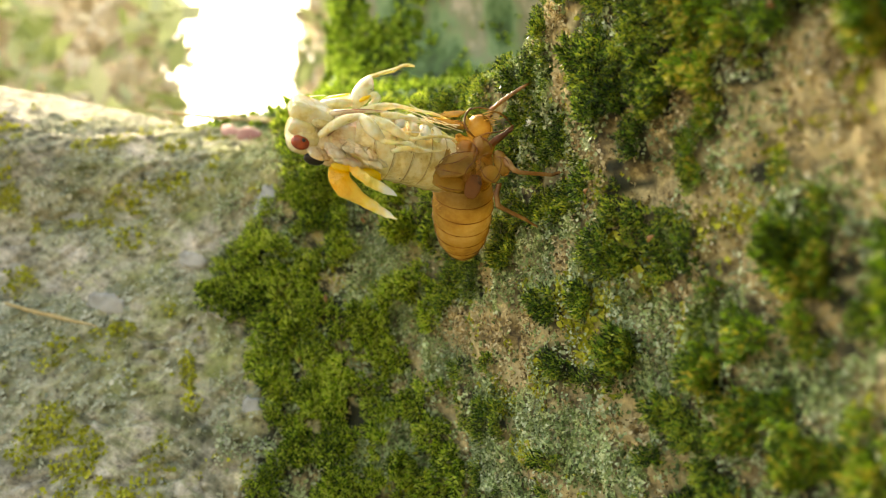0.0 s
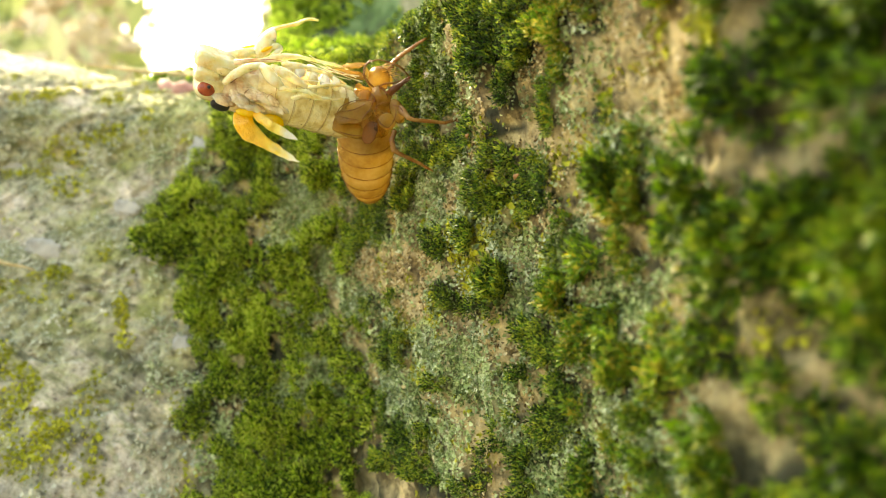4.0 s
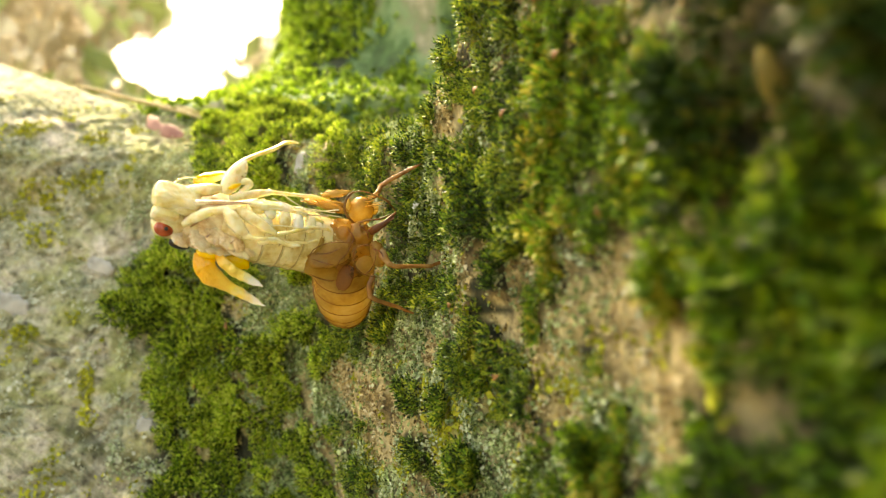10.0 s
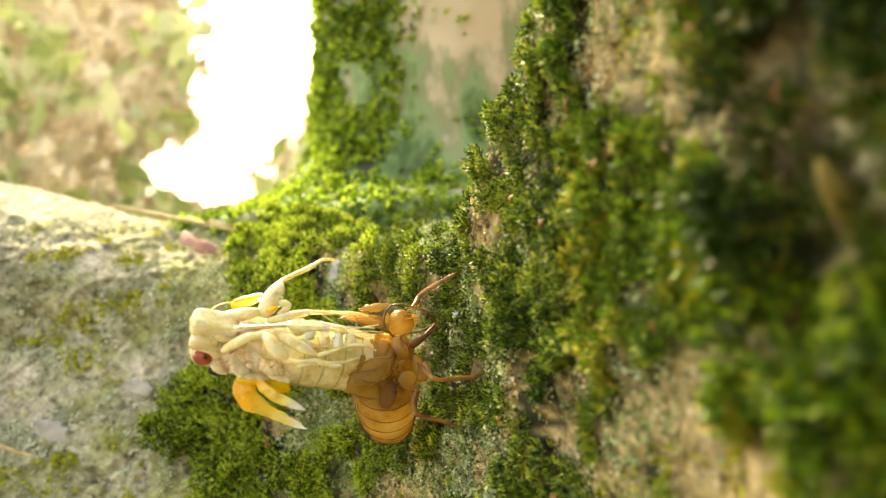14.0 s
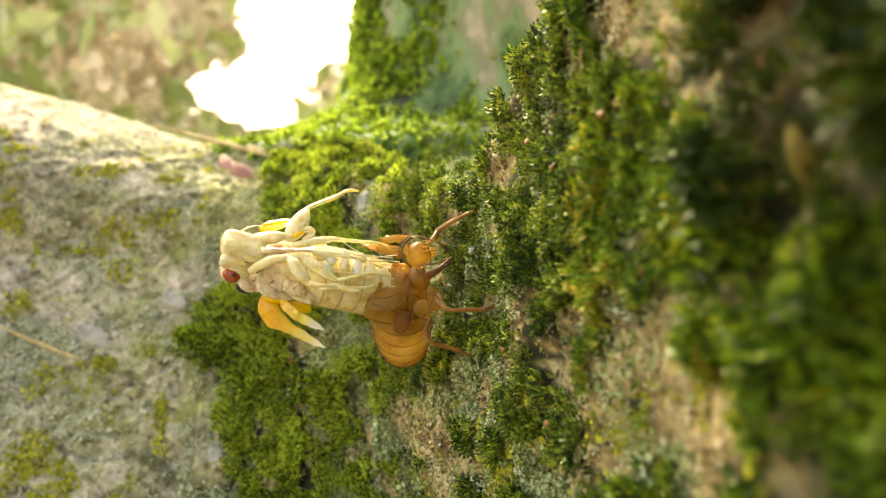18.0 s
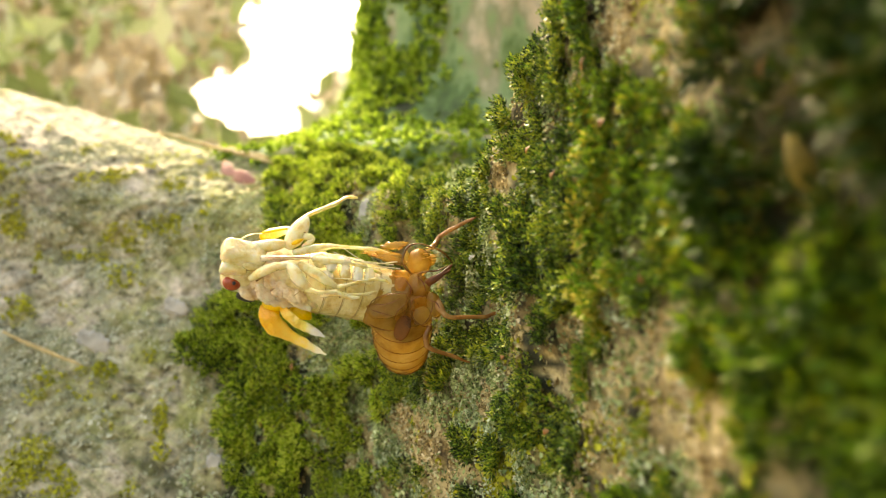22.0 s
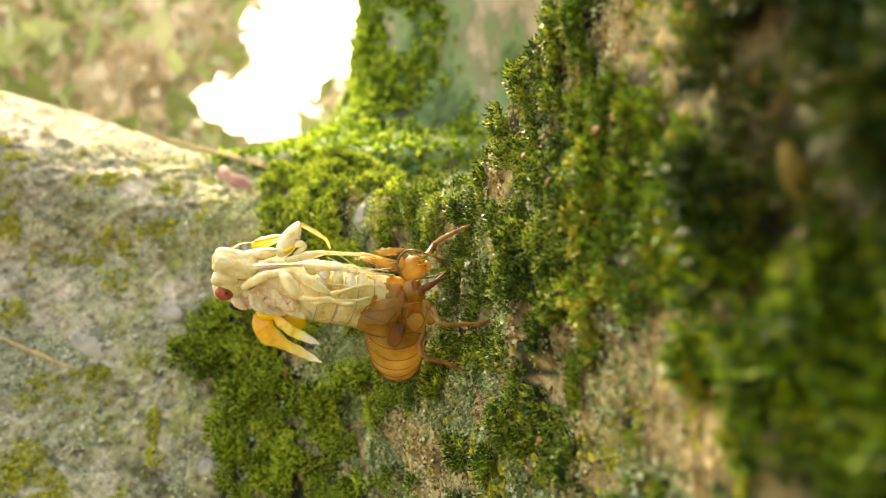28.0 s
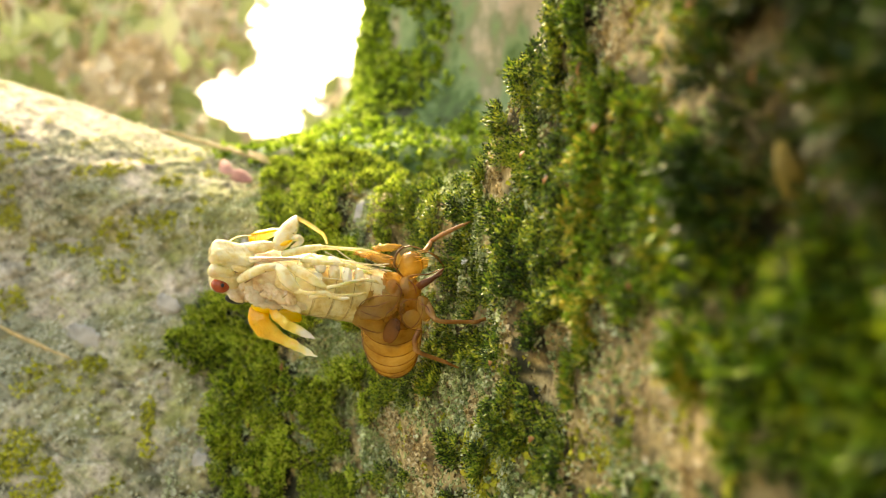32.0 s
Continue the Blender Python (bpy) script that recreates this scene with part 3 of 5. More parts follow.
# Fine grit: pits and pale grains all over the bark.
grit, _ = ramp_colour(bark, [(0.33, (0.2, 0.19, 0.17)), (0.45, (0.72, 0.71, 0.7)), (0.58, (1.0, 1.0, 1.0)), (0.7, (1.45, 1.43, 1.38))], 520, 7, target="", rough=0.7)
mul = bark.node_tree.nodes.new("ShaderNodeMix")
mul.data_type, mul.blend_type = "RGBA", "MULTIPLY"
mul.inputs["Factor"].default_value = 1.0
bark.node_tree.links.new(c, mul.inputs["A"])
bark.node_tree.links.new(grit.outputs["Color"], mul.inputs["B"])
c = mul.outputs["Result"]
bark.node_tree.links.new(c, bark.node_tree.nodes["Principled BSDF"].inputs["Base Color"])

# ---- insects: swept and lofted parts in millimetres ----
def smooth_line(pts, n):
    """A smooth line through a few points, each with extra columns (radii), at n places."""
    pts = np.asarray(pts, float)
    t = np.r_[0, np.cumsum(np.linalg.norm(np.diff(pts[:, :3], axis=0), axis=1) + 1e-6)]
    u = np.linspace(0, t[-1], n)
    out = []
    for c in pts.T:
        m = np.gradient(c, t) if len(t) > 2 else np.full(len(t), (c[-1] - c[0]) / t[-1])
        k = np.clip(np.searchsorted(t, u, "right") - 1, 0, len(t) - 2)
        h = t[k + 1] - t[k]
        w = (u - t[k]) / h
        out.append((1 + 2 * w) * (1 - w) ** 2 * c[k] + w * (1 - w) ** 2 * h * m[k] + w * w * (3 - 2 * w) * c[k + 1] + w * w * (w - 1) * h * m[k + 1])
    return np.stack(out, 1)


def tube(pts, radii, sides=10, n=24, flat=1.0, face=(0, -1, 0), wob=0.0, seed=0):
    """A limb through the points with the given radii; flat thins it along the way it faces."""
    line = smooth_line(np.c_[np.asarray(pts, float), radii], n)
    c, r = line[:, :3], np.maximum(line[:, 3], 0.02)
    d = np.gradient(c, axis=0)
    d /= np.linalg.norm(d, axis=1, keepdims=True)
    f = np.asarray(face, float)
    a = np.cross(d, f)
    a /= np.linalg.norm(a, axis=1, keepdims=True) + 1e-9
    b = np.cross(a, d)
    ang = np.arange(sides) * 2 * math.pi / sides
    ring = c[:, None] + r[:, None, None] * (a[:, None] * np.cos(ang)[None, :, None] + flat * b[:, None] * np.sin(ang)[None, :, None])
    V = np.vstack([ring.reshape(-1, 3), c[:1] - d[:1] * r[0] * 0.5, c[-1:] + d[-1:] * r[-1] * 0.6])
    if wob:
        V = V + (layered(V, 1.2, seed, 2)[:, None] - 0.5) * wob
    F = []
    for i in range(n - 1):
        for j in range(sides):
            k = (j + 1) % sides
            F.append((i * sides + j, i * sides + k, (i + 1) * sides + k, (i + 1) * sides + j))
    e, g = n * sides, n * sides + 1
    for j in range(sides):
        k = (j + 1) % sides
        F.append((e, k, j))
        F.append((g, (n - 1) * sides + j, (n - 1) * sides + k))
    return V, F


def blob(centre, x, y, radii, square=2.0, rows=20, cols=28, wob=0.0, seed=0, crease=0.0):
    """A rounded lump with two of its axes given; square over 2 makes it boxier."""
    x = np.asarray(x, float) / np.linalg.norm(x)
    y = np.asarray(y, float) - x * np.dot(x, y)
    y /= np.linalg.norm(y)
    z = np.cross(x, y)
    e = 2.0 / square
    p = lambda v: np.sign(v) * np.abs(v) ** e
    lat, lon = np.meshgrid(np.linspace(-math.pi / 2, math.pi / 2, rows), np.arange(cols) * 2 * math.pi / cols, indexing="ij")
    q = np.stack([p(np.sin(lat)) * radii[0], p(np.cos(lat)) * p(np.cos(lon)) * radii[1], p(np.cos(lat)) * p(np.sin(lon)) * radii[2]], -1).reshape(-1, 3)
    V = q @ np.stack([x, y, z]) + np.asarray(centre, float)
    if wob:
        V = V + (V - centre) * (layered(V, min(radii) * 0.9, seed, 3)[:, None] - 0.5) * wob
    if crease:
        V = V - (V - centre) * (crease * np.exp(-((layered(V, 3.2, seed + 5, 2) - 0.5) / 0.035) ** 2) / np.linalg.norm(V - centre, axis=1))[:, None]
    F = []
    for i in range(rows - 1):
        for j in range(cols):
            k = (j + 1) % cols
            F.append((i * cols + j, i * cols + k, (i + 1) * cols + k, (i + 1) * cols + j))
    return V, F


def bands(name, pts, radii, count, material, edge_material, parent, lip, edge, face, flat=0.95, sides=36, labels=""):
    """A ringed abdomen, each ring a part that overlaps the next, with a fine line at its hind edge."""
    n = 16 * count
    V, _ = tube(pts, radii, sides, n, flat, face)
    line = smooth_line(np.c_[np.asarray(pts, float), radii], n)
    ring = V[: n * sides].reshape(n, sides, 3)
    for k in range(count):
        i0, i1 = 16 * k, min(16 * k + 18, n - 1)
        w = np.linspace(0, 1, i1 - i0 + 1)
        swell = 1 + lip * (np.sin(math.pi * w) * 0.5 + w**3) - lip * 1.1 * (w > 0.98)
        c = line[i0 : i1 + 1, None, :3]
        r = c + (ring[i0 : i1 + 1] - c) * swell[:, None, None]
        m = len(r)
        VV = np.vstack([r.reshape(-1, 3), c[-1]])
        F = [(a * sides + j, a * sides + (j + 1) % sides, (a + 1) * sides + (j + 1) % sides, (a + 1) * sides + j) for a in range(m - 1) for j in range(sides)]
        F += [(m * sides, (m - 1) * sides + j, (m - 1) * sides + (j + 1) % sides) for j in range(sides)]
        ob = part(name, (VV, F), material, parent, labels)
        if k < count - 1:
            q = c[-3] + (r[-3] - c[-3]) * 1.012
            q = np.vstack([q, q[:1]])
            part("ring_edge", tube(q, [edge] * len(q), 6, 72, 1.0, tuple(line[i1, :3] - line[i0, :3])), edge_material, ob)


def part(name, shape, material, parent, label=""):
    """One mesh under a thing or a part; shape is in the world's millimetres."""
    V, F = shape
    ob = link_mesh(name, np.asarray(V) - origin_of(parent), F, material, parent, label)
    return ob


def origin_of(ob):
    at = np.zeros(3)
    while ob:
        at += np.array(ob.matrix_basis.translation) * 1000
        ob = ob.parent
    return at


def hinged(name, shape, joint, material, parent, label=""):
    """A part whose own origin lies in its joint."""
    V, F = shape
    ob = link_mesh(name, np.asarray(V) - np.asarray(joint), F, material, parent, label)
    ob.matrix_basis = Matrix.Translation((Vector(joint) - Vector(origin_of(parent))) * MM)
    return ob


def fleshy(name, stops, scale, sss=0.4, rough=0.2, coat=0.7):
    m = mat(name, rough)
    ramp_colour(m, stops, scale, 5)
    p = m.node_tree.nodes["Principled BSDF"]
    p.inputs["Subsurface Weight"].default_value = sss
    p.inputs["Subsurface Radius"].default_value = (1.0, 0.75, 0.4)
    p.inputs["Subsurface Scale"].default_value = 0.0009
    bumped(m, 900, 1.0, 0.0004, 6)
    p.inputs["Coat Weight"].default_value, p.inputs["Coat Roughness"].default_value = coat, 0.08
    return m


def husk(name, stops, scale, through=0.3, clear=0.42, rough=0.14, coat=0.45):
    """Dry translucent skin: glossy outside, light glows through it."""
    m = mat(name, rough)
    nt = m.node_tree
    cr, _ = ramp_colour(m, stops, scale, 5)
    tr = nt.nodes.new("ShaderNodeBsdfTranslucent")
    cl = nt.nodes.new("ShaderNodeBsdfTransparent")
    nt.links.new(cr.outputs["Color"], tr.inputs["Color"])
    cl.inputs["Color"].default_value = (0.93, 0.74, 0.42, 1)
    a, b = nt.nodes.new("ShaderNodeMixShader"), nt.nodes.new("ShaderNodeMixShader")
    a.inputs[0].default_value, b.inputs[0].default_value = through, clear
    nt.links.new(nt.nodes["Principled BSDF"].outputs[0], a.inputs[1])
    nt.links.new(tr.outputs[0], a.inputs[2])
    nt.links.new(a.outputs[0], b.inputs[1])
    nt.links.new(cl.outputs[0], b.inputs[2])
    nt.links.new(b.outputs[0], nt.nodes["Material Output"].inputs["Surface"])
    bumped(m, 700, 0.9, 0.0005, 5)
    p = nt.nodes["Principled BSDF"]
    p.inputs["Coat Weight"].default_value, p.inputs["Coat Roughness"].default_value = coat, 0.04
    return m


cream = fleshy("cream_skin", [(0.32, (0.6, 0.43, 0.15)), (0.48, (0.84, 0.72, 0.38)), (0.66, (0.92, 0.86, 0.6))], 420)
rosy = fleshy("rosy_skin", [(0.32, (0.54, 0.34, 0.17)), (0.48, (0.82, 0.66, 0.42)), (0.66, (0.93, 0.87, 0.68))], 420)
limb = fleshy("pale_limb", [(0.3, (0.8, 0.6, 0.2)), (0.48, (0.94, 0.82, 0.44)), (0.68, (0.97, 0.91, 0.68))], 600)
pale_plate = fleshy("pale_plate", [(0.3, (0.84, 0.76, 0.52)), (0.6, (0.94, 0.91, 0.76))], 500)
orange = fleshy("orange_wing", [(0.3, (0.9, 0.42, 0.002)), (0.5, (0.95, 0.6, 0.008)), (0.68, (0.96, 0.74, 0.06))], 260, 0.2, 0.35, 0.3)
rose_line = mat("rose_line", 0.4, Base_Color=(0.5, 0.22, 0.12, 1))
red_eye = mat("red_eye", 0.12)
ramp_colour(red_eye, [(0.3, (0.22, 0.03, 0.01)), (0.6, (0.48, 0.1, 0.04))], 800, 3)
black = mat("black_spot", 0.4, Base_Color=(0.012, 0.01, 0.01, 1))
amber = husk("amber_husk", [(0.3, (0.224, 0.11, 0.018)), (0.48, (0.447, 0.267, 0.055)), (0.68, (0.619, 0.423, 0.12))], 260, 0.4, 0.42)
honey = husk("honey_husk", [(0.3, (0.331, 0.196, 0.04)), (0.5, (0.552, 0.392, 0.1)), (0.7, (0.718, 0.568, 0.22))], 220, 0.4, 0.3)
clear_husk = husk("clear_husk", [(0.3, (0.414, 0.228, 0.035)), (0.6, (0.666, 0.456, 0.1))], 260, 0.4, 0.5)
leg_husk = husk("leg_husk", [(0.3, (0.2, 0.075, 0.02)), (0.5, (0.4, 0.19, 0.06)), (0.7, (0.58, 0.34, 0.13))], 300, 0.25, 0.0, 0.2)
bristle_gold = husk("bristle_gold", [(0.3, (0.6, 0.34, 0.06)), (0.6, (0.8, 0.55, 0.16))], 300, 0.4, 0.0, 0.3)
brown_husk = husk("brown_husk", [(0.3, (0.09, 0.034, 0.008)), (0.5, (0.22, 0.1, 0.02)), (0.7, (0.4, 0.21, 0.055))], 300, 0.25, 0.0, 0.25)
dark_husk = husk("dark_husk", [(0.3, (0.08, 0.02, 0.006)), (0.6, (0.22, 0.07, 0.015))], 300, 0.3, 0.0, 0.5, 0.0)
shade_husk = husk("shaded_husk", [(0.3, (0.15, 0.05, 0.008)), (0.6, (0.32, 0.13, 0.02))], 300, 0.4, 0.35, 0.55, 0.0)
fold_line = mat("fold_line", 0.5, Base_Color=(0.42, 0.28, 0.1, 1))
thread = husk("pale_thread", [(0.3, (0.75, 0.68, 0.45)), (0.6, (0.9, 0.87, 0.72))], 300, 0.3, 0.0, 0.35)

# ---- the empty nymph shell on the wall ----
shell = empty("cicada_shell", Matrix.Translation(Vector((-3.08, 128.00, -9.41)) * MM), "split amber cicada shell clinging to mossy bark", "insect shell")
out = (-0.86, -0.5, 0.1)


def straight(*pts):
    """A line of straight runs with short bends: each corner is held by points close to it."""
    pts = [np.asarray(p, float) for p in pts]
    line = [pts[0]]
    for a, b in zip(pts, pts[1:]):
        line += [a + (b - a) * 0.08, a + (b - a) * 0.5, a + (b - a) * 0.92]
    return line + [pts[-1]]


def limb_tube(pts, radii, **more):
    """A jointed limb with straight runs; one radius for each corner."""
    line = straight(*pts)
    at = [0.0]
    for k in range(len(pts) - 1):
        at += [k + 0.08, k + 0.5, k + 0.92]
    return tube(line, np.interp(at + [len(pts) - 1], range(len(pts)), radii), n=12 * len(pts), **more)


# The abdomen hangs down and tapers away from the eye.
bands("abdomen_ring", [(-6.6, 127.00, -8.0), (-6.64, 130.00, -11.0), (-6.75, 133.50, -13.9), (-6.5, 137.50, -16.4), (-6.2, 141.0, -18.2)], [4.4, 4.75, 4.55, 3.7, 2.0], 7, honey, brown_husk, shell, 0.08, 0.055, out, 0.95, 36, "honey-coloured abdomen ring of the shell")
part("thorax", blob((-6.4, 126.0, -6.6), (0.1, 0.25, 1), out, (4.6, 4.2, 4.6), 2.4, 60, 90, 0.2, 5, 0.6), amber, shell, "brown split thorax of the shell")
part("wing_pad", blob((-8.27, 120.60, -7.27), (1, 0.25, 0.35), (-0.3, -0.9, 0.2), (3.5, 0.5, 1.9), 2.3, 30, 44, 0.14, 8, 0.3), clear_husk, shell, "glossy amber wing pad with a veined rim")
part("wing_pad", blob((-9.42, 121.20, -9.67), (1, 0.25, -0.3), (-0.3, -0.9, 0.2), (2.9, 0.5, 1.3), 2.3, 26, 40, 0.18, 18, 0.3), clear_husk, shell)
part("wing_pad", blob((-6.05, 120.40, -10.61), (0.35, 0.1, 1), (-0.4, -0.9, 0), (1.9, 0.25, 1.25), 2.4, 18, 24, 0.2, 9), shade_husk, shell, "dark brown wing pad")
part("flank_disc", blob((-3.07, 121.10, -8.80), (1, 0.2, 0), (-0.2, -0.9, 0), (1.5, 0.35, 1.4), 2.0, 18, 24, 0.15, 10), clear_husk, shell, "clear amber disc on the flank")
part("flank", blob((-1.32, 121.60, -7.16), (0.25, 0.1, -1), (-0.2, -0.9, 0), (2.1, 1.2, 1.1), 2.2, 22, 30, 0.15, 13, 0.3), amber, shell)
part("pronotum", blob((-3.88, 123.40, -4.35), (0.5, 0.0, 1), out, (1.9, 1.8, 2.0), 2.4, 46, 60, 0.25, 11, 0.4), amber, shell)
part("collar", blob((-7.46, 124.00, -4.36), (1, 0.3, -0.6), out, (2.4, 1.2, 1.4), 2.2, 36, 50, 0.35, 14, 0.4), clear_husk, shell)
part("head", blob((-3.71, 125.20, -0.75), (0.15, -0.2, 1), out, (2.2, 1.9, 2.0), 2.1, 30, 40, 0.04, 12), amber, shell, "swollen glossy head of the shell")
part("eye", blob((-5.75, 124.20, 0.08), (0.1, 0, 1), (-1, -1, 0), (1.0, 0.5, 0.55), 2.0, 14, 18), honey, shell)
part("eye", blob((-1.75, 128.00, -0.38), (0, 0, 1), (-1, -1, 0), (0.95, 0.7, 0.7), 2.0, 14, 18), honey, shell)
for pts, r in (([(-4.87, 123.60, 2.06), (-5.77, 123.00, 1.04), (-6.13, 122.80, -0.67), (-5.43, 122.90, -1.94), (-4.44, 123.20, -2.79)], 0.17), ([(-4.44, 123.00, -2.71), (-2.88, 122.80, -2.22), (-0.89, 123.00, -2.02), (0.83, 123.80, -1.26)], 0.13),
               ([(-5.03, 124.00, 1.94), (-3.74, 123.80, 2.16), (-2.03, 123.80, 1.71), (-0.31, 124.00, 0.95), (0.99, 124.40, -0.18), (1.57, 124.80, -1.03)], 0.12), ([(-2.32, 124.00, 1.43), (-0.60, 124.00, 1.24), (0.84, 124.40, 0.40)], 0.1)):
    part("rib", tube(pts, [r] * (len(pts) - 1) + [r * 0.6], 8, 26), brown_husk, shell, "brown seam across the empty head")
# Torn edges of the split along the back.
for k, (c, u, f, r) in enumerate((((-9.16, 124.00, 0.49), (1, 0.1, -0.15), (0.1, -0.6, 0.8), (3.0, 0.12, 1.1)), ((-7.67, 125.50, 1.85), (1, 0.2, 0.1), (0.1, -0.7, 0.5), (2.0, 0.1, 0.7)), ((-8.12, 123.20, -0.24), (1, 0, -0.3), (0, -1, 0.3), (2.4, 0.12, 0.6)),
                                  ((-10.33, 120.40, -6.57), (0.6, 0, 0.8), (-0.4, -0.9, 0.1), (1.9, 0.14, 0.6)), ((-5.98, 122.60, -3.36), (1, 0, -0.7), (0, -1, 0.2), (1.9, 0.14, 0.7)))):
    part("torn_flap", blob(c, u, f, r, 2.2, 26, 36, 1.2, 20 + k), clear_husk, shell, "curled torn skin")
# Veins and creases of the wing pads and seams of the flank.
for pts in ([(-11.13, 120.00, -7.67), (-10.69, 119.70, -6.69), (-9.17, 119.60, -5.78), (-6.98, 119.70, -5.39), (-5.07, 120.20, -5.51)], [(-5.06, 120.10, -5.51), (-5.60, 119.60, -6.83), (-6.84, 119.50, -8.20), (-7.32, 119.80, -9.32)], [(-11.13, 120.00, -7.67), (-9.45, 119.50, -8.26), (-7.67, 119.60, -8.70)],
            [(-10.28, 119.70, -7.10), (-8.34, 119.40, -6.96), (-6.43, 119.60, -6.14)], [(-12.03, 120.80, -9.50), (-10.89, 120.40, -10.18), (-8.95, 120.30, -10.87), (-7.30, 120.40, -11.02)], [(-4.79, 120.20, -7.68), (-4.65, 120.20, -6.56), (-3.41, 120.40, -5.87), (-1.74, 120.80, -6.02)],
            [(-1.60, 120.40, -6.29), (-1.60, 120.10, -7.67), (-2.29, 120.00, -9.34), (-3.13, 120.00, -10.17)], [(-4.79, 120.00, -7.95), (-4.23, 119.80, -9.33), (-2.85, 120.00, -10.31), (-1.74, 120.40, -10.47)], [(-8.93, 122.40, -4.07), (-7.78, 121.80, -4.91), (-6.92, 121.40, -5.19)]):
    part("vein", tube(pts, [0.05] + [0.075] * (len(pts) - 2) + [0.045], 6, 26), brown_husk, shell)
for pts in ([(-3.99, 122.00, -2.88), (-3.00, 121.60, -3.78), (-2.58, 121.40, -5.05)], [(-5.67, 121.80, -3.51), (-4.83, 121.60, -4.63), (-4.95, 121.00, -5.60)], [(-2.02, 120.20, -6.42), (-0.91, 120.00, -6.84), (-0.35, 120.00, -7.95)]):
    part("seam", tube(pts, [0.05, 0.08, 0.05], 6, 18), dark_husk, shell)


def shell_leg(segments, label="", material=None):
    """Thigh, shin and claw, each a part, the later ones under the first."""
    first = None
    for name, pts, radii in segments:
        ob = part(name, limb_tube(pts, radii, sides=10, flat=0.85, wob=0.1, seed=len(name)), material or leg_husk, first or shell, label if not first else "")
        first = first or ob


shell_leg((("foreleg", [(-1.75, 127.50, 1.52), (-1.09, 129.00, 2.34), (-0.73, 129.60, 3.23)], [0.4, 0.42, 0.36]), ("tibia", [(-0.73, 129.60, 3.23), (0.63, 128.80, 4.12), (3.79, 127.40, 5.72)], [0.36, 0.36, 0.3]), ("claw", [(3.79, 127.40, 5.72), (4.95, 127.00, 6.23), (5.61, 127.20, 6.60)], [0.28, 0.2, 0.05]), ("spur", [(3.79, 127.40, 5.72), (4.58, 127.20, 5.65)], [0.15, 0.04])), "brown straight foreleg of the shell reaching up")
shell_leg((("foreleg", [(-2.53, 122.60, -4.12), (-1.60, 121.80, -3.50), (-0.05, 121.80, -2.60)], [0.5, 0.6, 0.36]), ("tibia", [(-0.33, 121.80, -2.71), (0.52, 122.40, -1.94), (1.40, 123.40, -1.15)], [0.34, 0.28, 0.16]), ("claw", [(-0.05, 121.80, -2.60), (0.94, 122.20, -2.08), (1.24, 122.80, -1.65)], [0.26, 0.14, 0.05])), "dark reddish foreleg of the shell", dark_husk)
shell_leg((("middle_leg", [(-1.32, 121.60, -6.17), (-0.35, 120.40, -7.68), (0.21, 120.20, -8.51)], [0.8, 0.62, 0.42]), ("tibia", [(0.15, 120.20, -8.51), (1.19, 120.30, -9.02), (6.72, 123.60, -9.17)], [0.46, 0.34, 0.3]), ("claw", [(6.72, 123.60, -9.17), (8.40, 124.80, -8.59), (9.23, 125.60, -8.09)], [0.28, 0.24, 0.06]), ("spur", [(8.40, 124.80, -8.59), (9.20, 125.60, -8.73)], [0.14, 0.04])), "brown middle leg gripping bark")
shell_leg((("hind_leg", [(-1.97, 121.40, -10.39), (-2.58, 121.00, -11.91), (-2.36, 121.60, -13.64)], [0.42, 0.42, 0.4]), ("tibia", [(-2.53, 121.60, -13.36), (-1.46, 122.00, -14.11), (2.32, 125.00, -15.63)], [0.44, 0.36, 0.28]), ("claw", [(2.32, 125.00, -15.63), (4.14, 126.60, -16.58), (5.13, 127.60, -17.14)], [0.26, 0.16, 0.05])), "brown hind leg gripping bark")
for k in range(26):
    a = np.array((-2.46, 124.40, 0.10)) + RNG.normal(0, 1, 3) * np.array([0.5, 0.8, 0.9])
    part("bristle", tube([a, a + np.array([0.7, -0.1, 0.1]) * RNG.uniform(0.6, 1.2), a + np.array([1.3, -0.1, 0.35 - 0.05 * (k % 9)]) * RNG.uniform(0.8, 1.3)], [0.05, 0.04, 0.015], 5, 5), bristle_gold, shell)
for k in range(22):
    i = k / 21
    a = np.array((-10.83, 127.00, -11.86)) + np.array([4.03, 9.00, -6.27]) * i + RNG.normal(0, 0.1, 3)
    part("bristle", tube([a + np.array([0.4, 0, 0.2]), a + np.array([-0.35, -0.1, -0.35])], [0.03, 0.012], 4, 3), bristle_gold, shell)
# White linings of the air tubes, drawn out of the body.
for pts in ([(-14.56, 116.60, 1.41), (-12.47, 117.00, -0.04), (-9.71, 119.60, -1.18), (-6.54, 122.60, -1.75)], [(-15.81, 116.00, 0.77), (-12.97, 116.60, -0.37), (-10.21, 119.00, -0.73), (-7.50, 122.00, -1.12)], [(-15.91, 115.00, -2.96), (-13.91, 115.40, -3.06), (-11.89, 116.40, -3.32), (-9.90, 118.40, -3.11)],
            [(-16.24, 115.20, -0.64), (-13.48, 116.40, -0.73), (-10.76, 119.00, -1.47), (-8.45, 121.40, -1.61)], [(-12.99, 116.80, -0.45), (-10.52, 119.40, -0.91), (-6.97, 122.80, -0.67)]):
    part("air_tube_lining", tube(pts, [0.07] * (len(pts) - 1) + [0.1], 7, 30), thread, shell, "white thread of shed air tube")

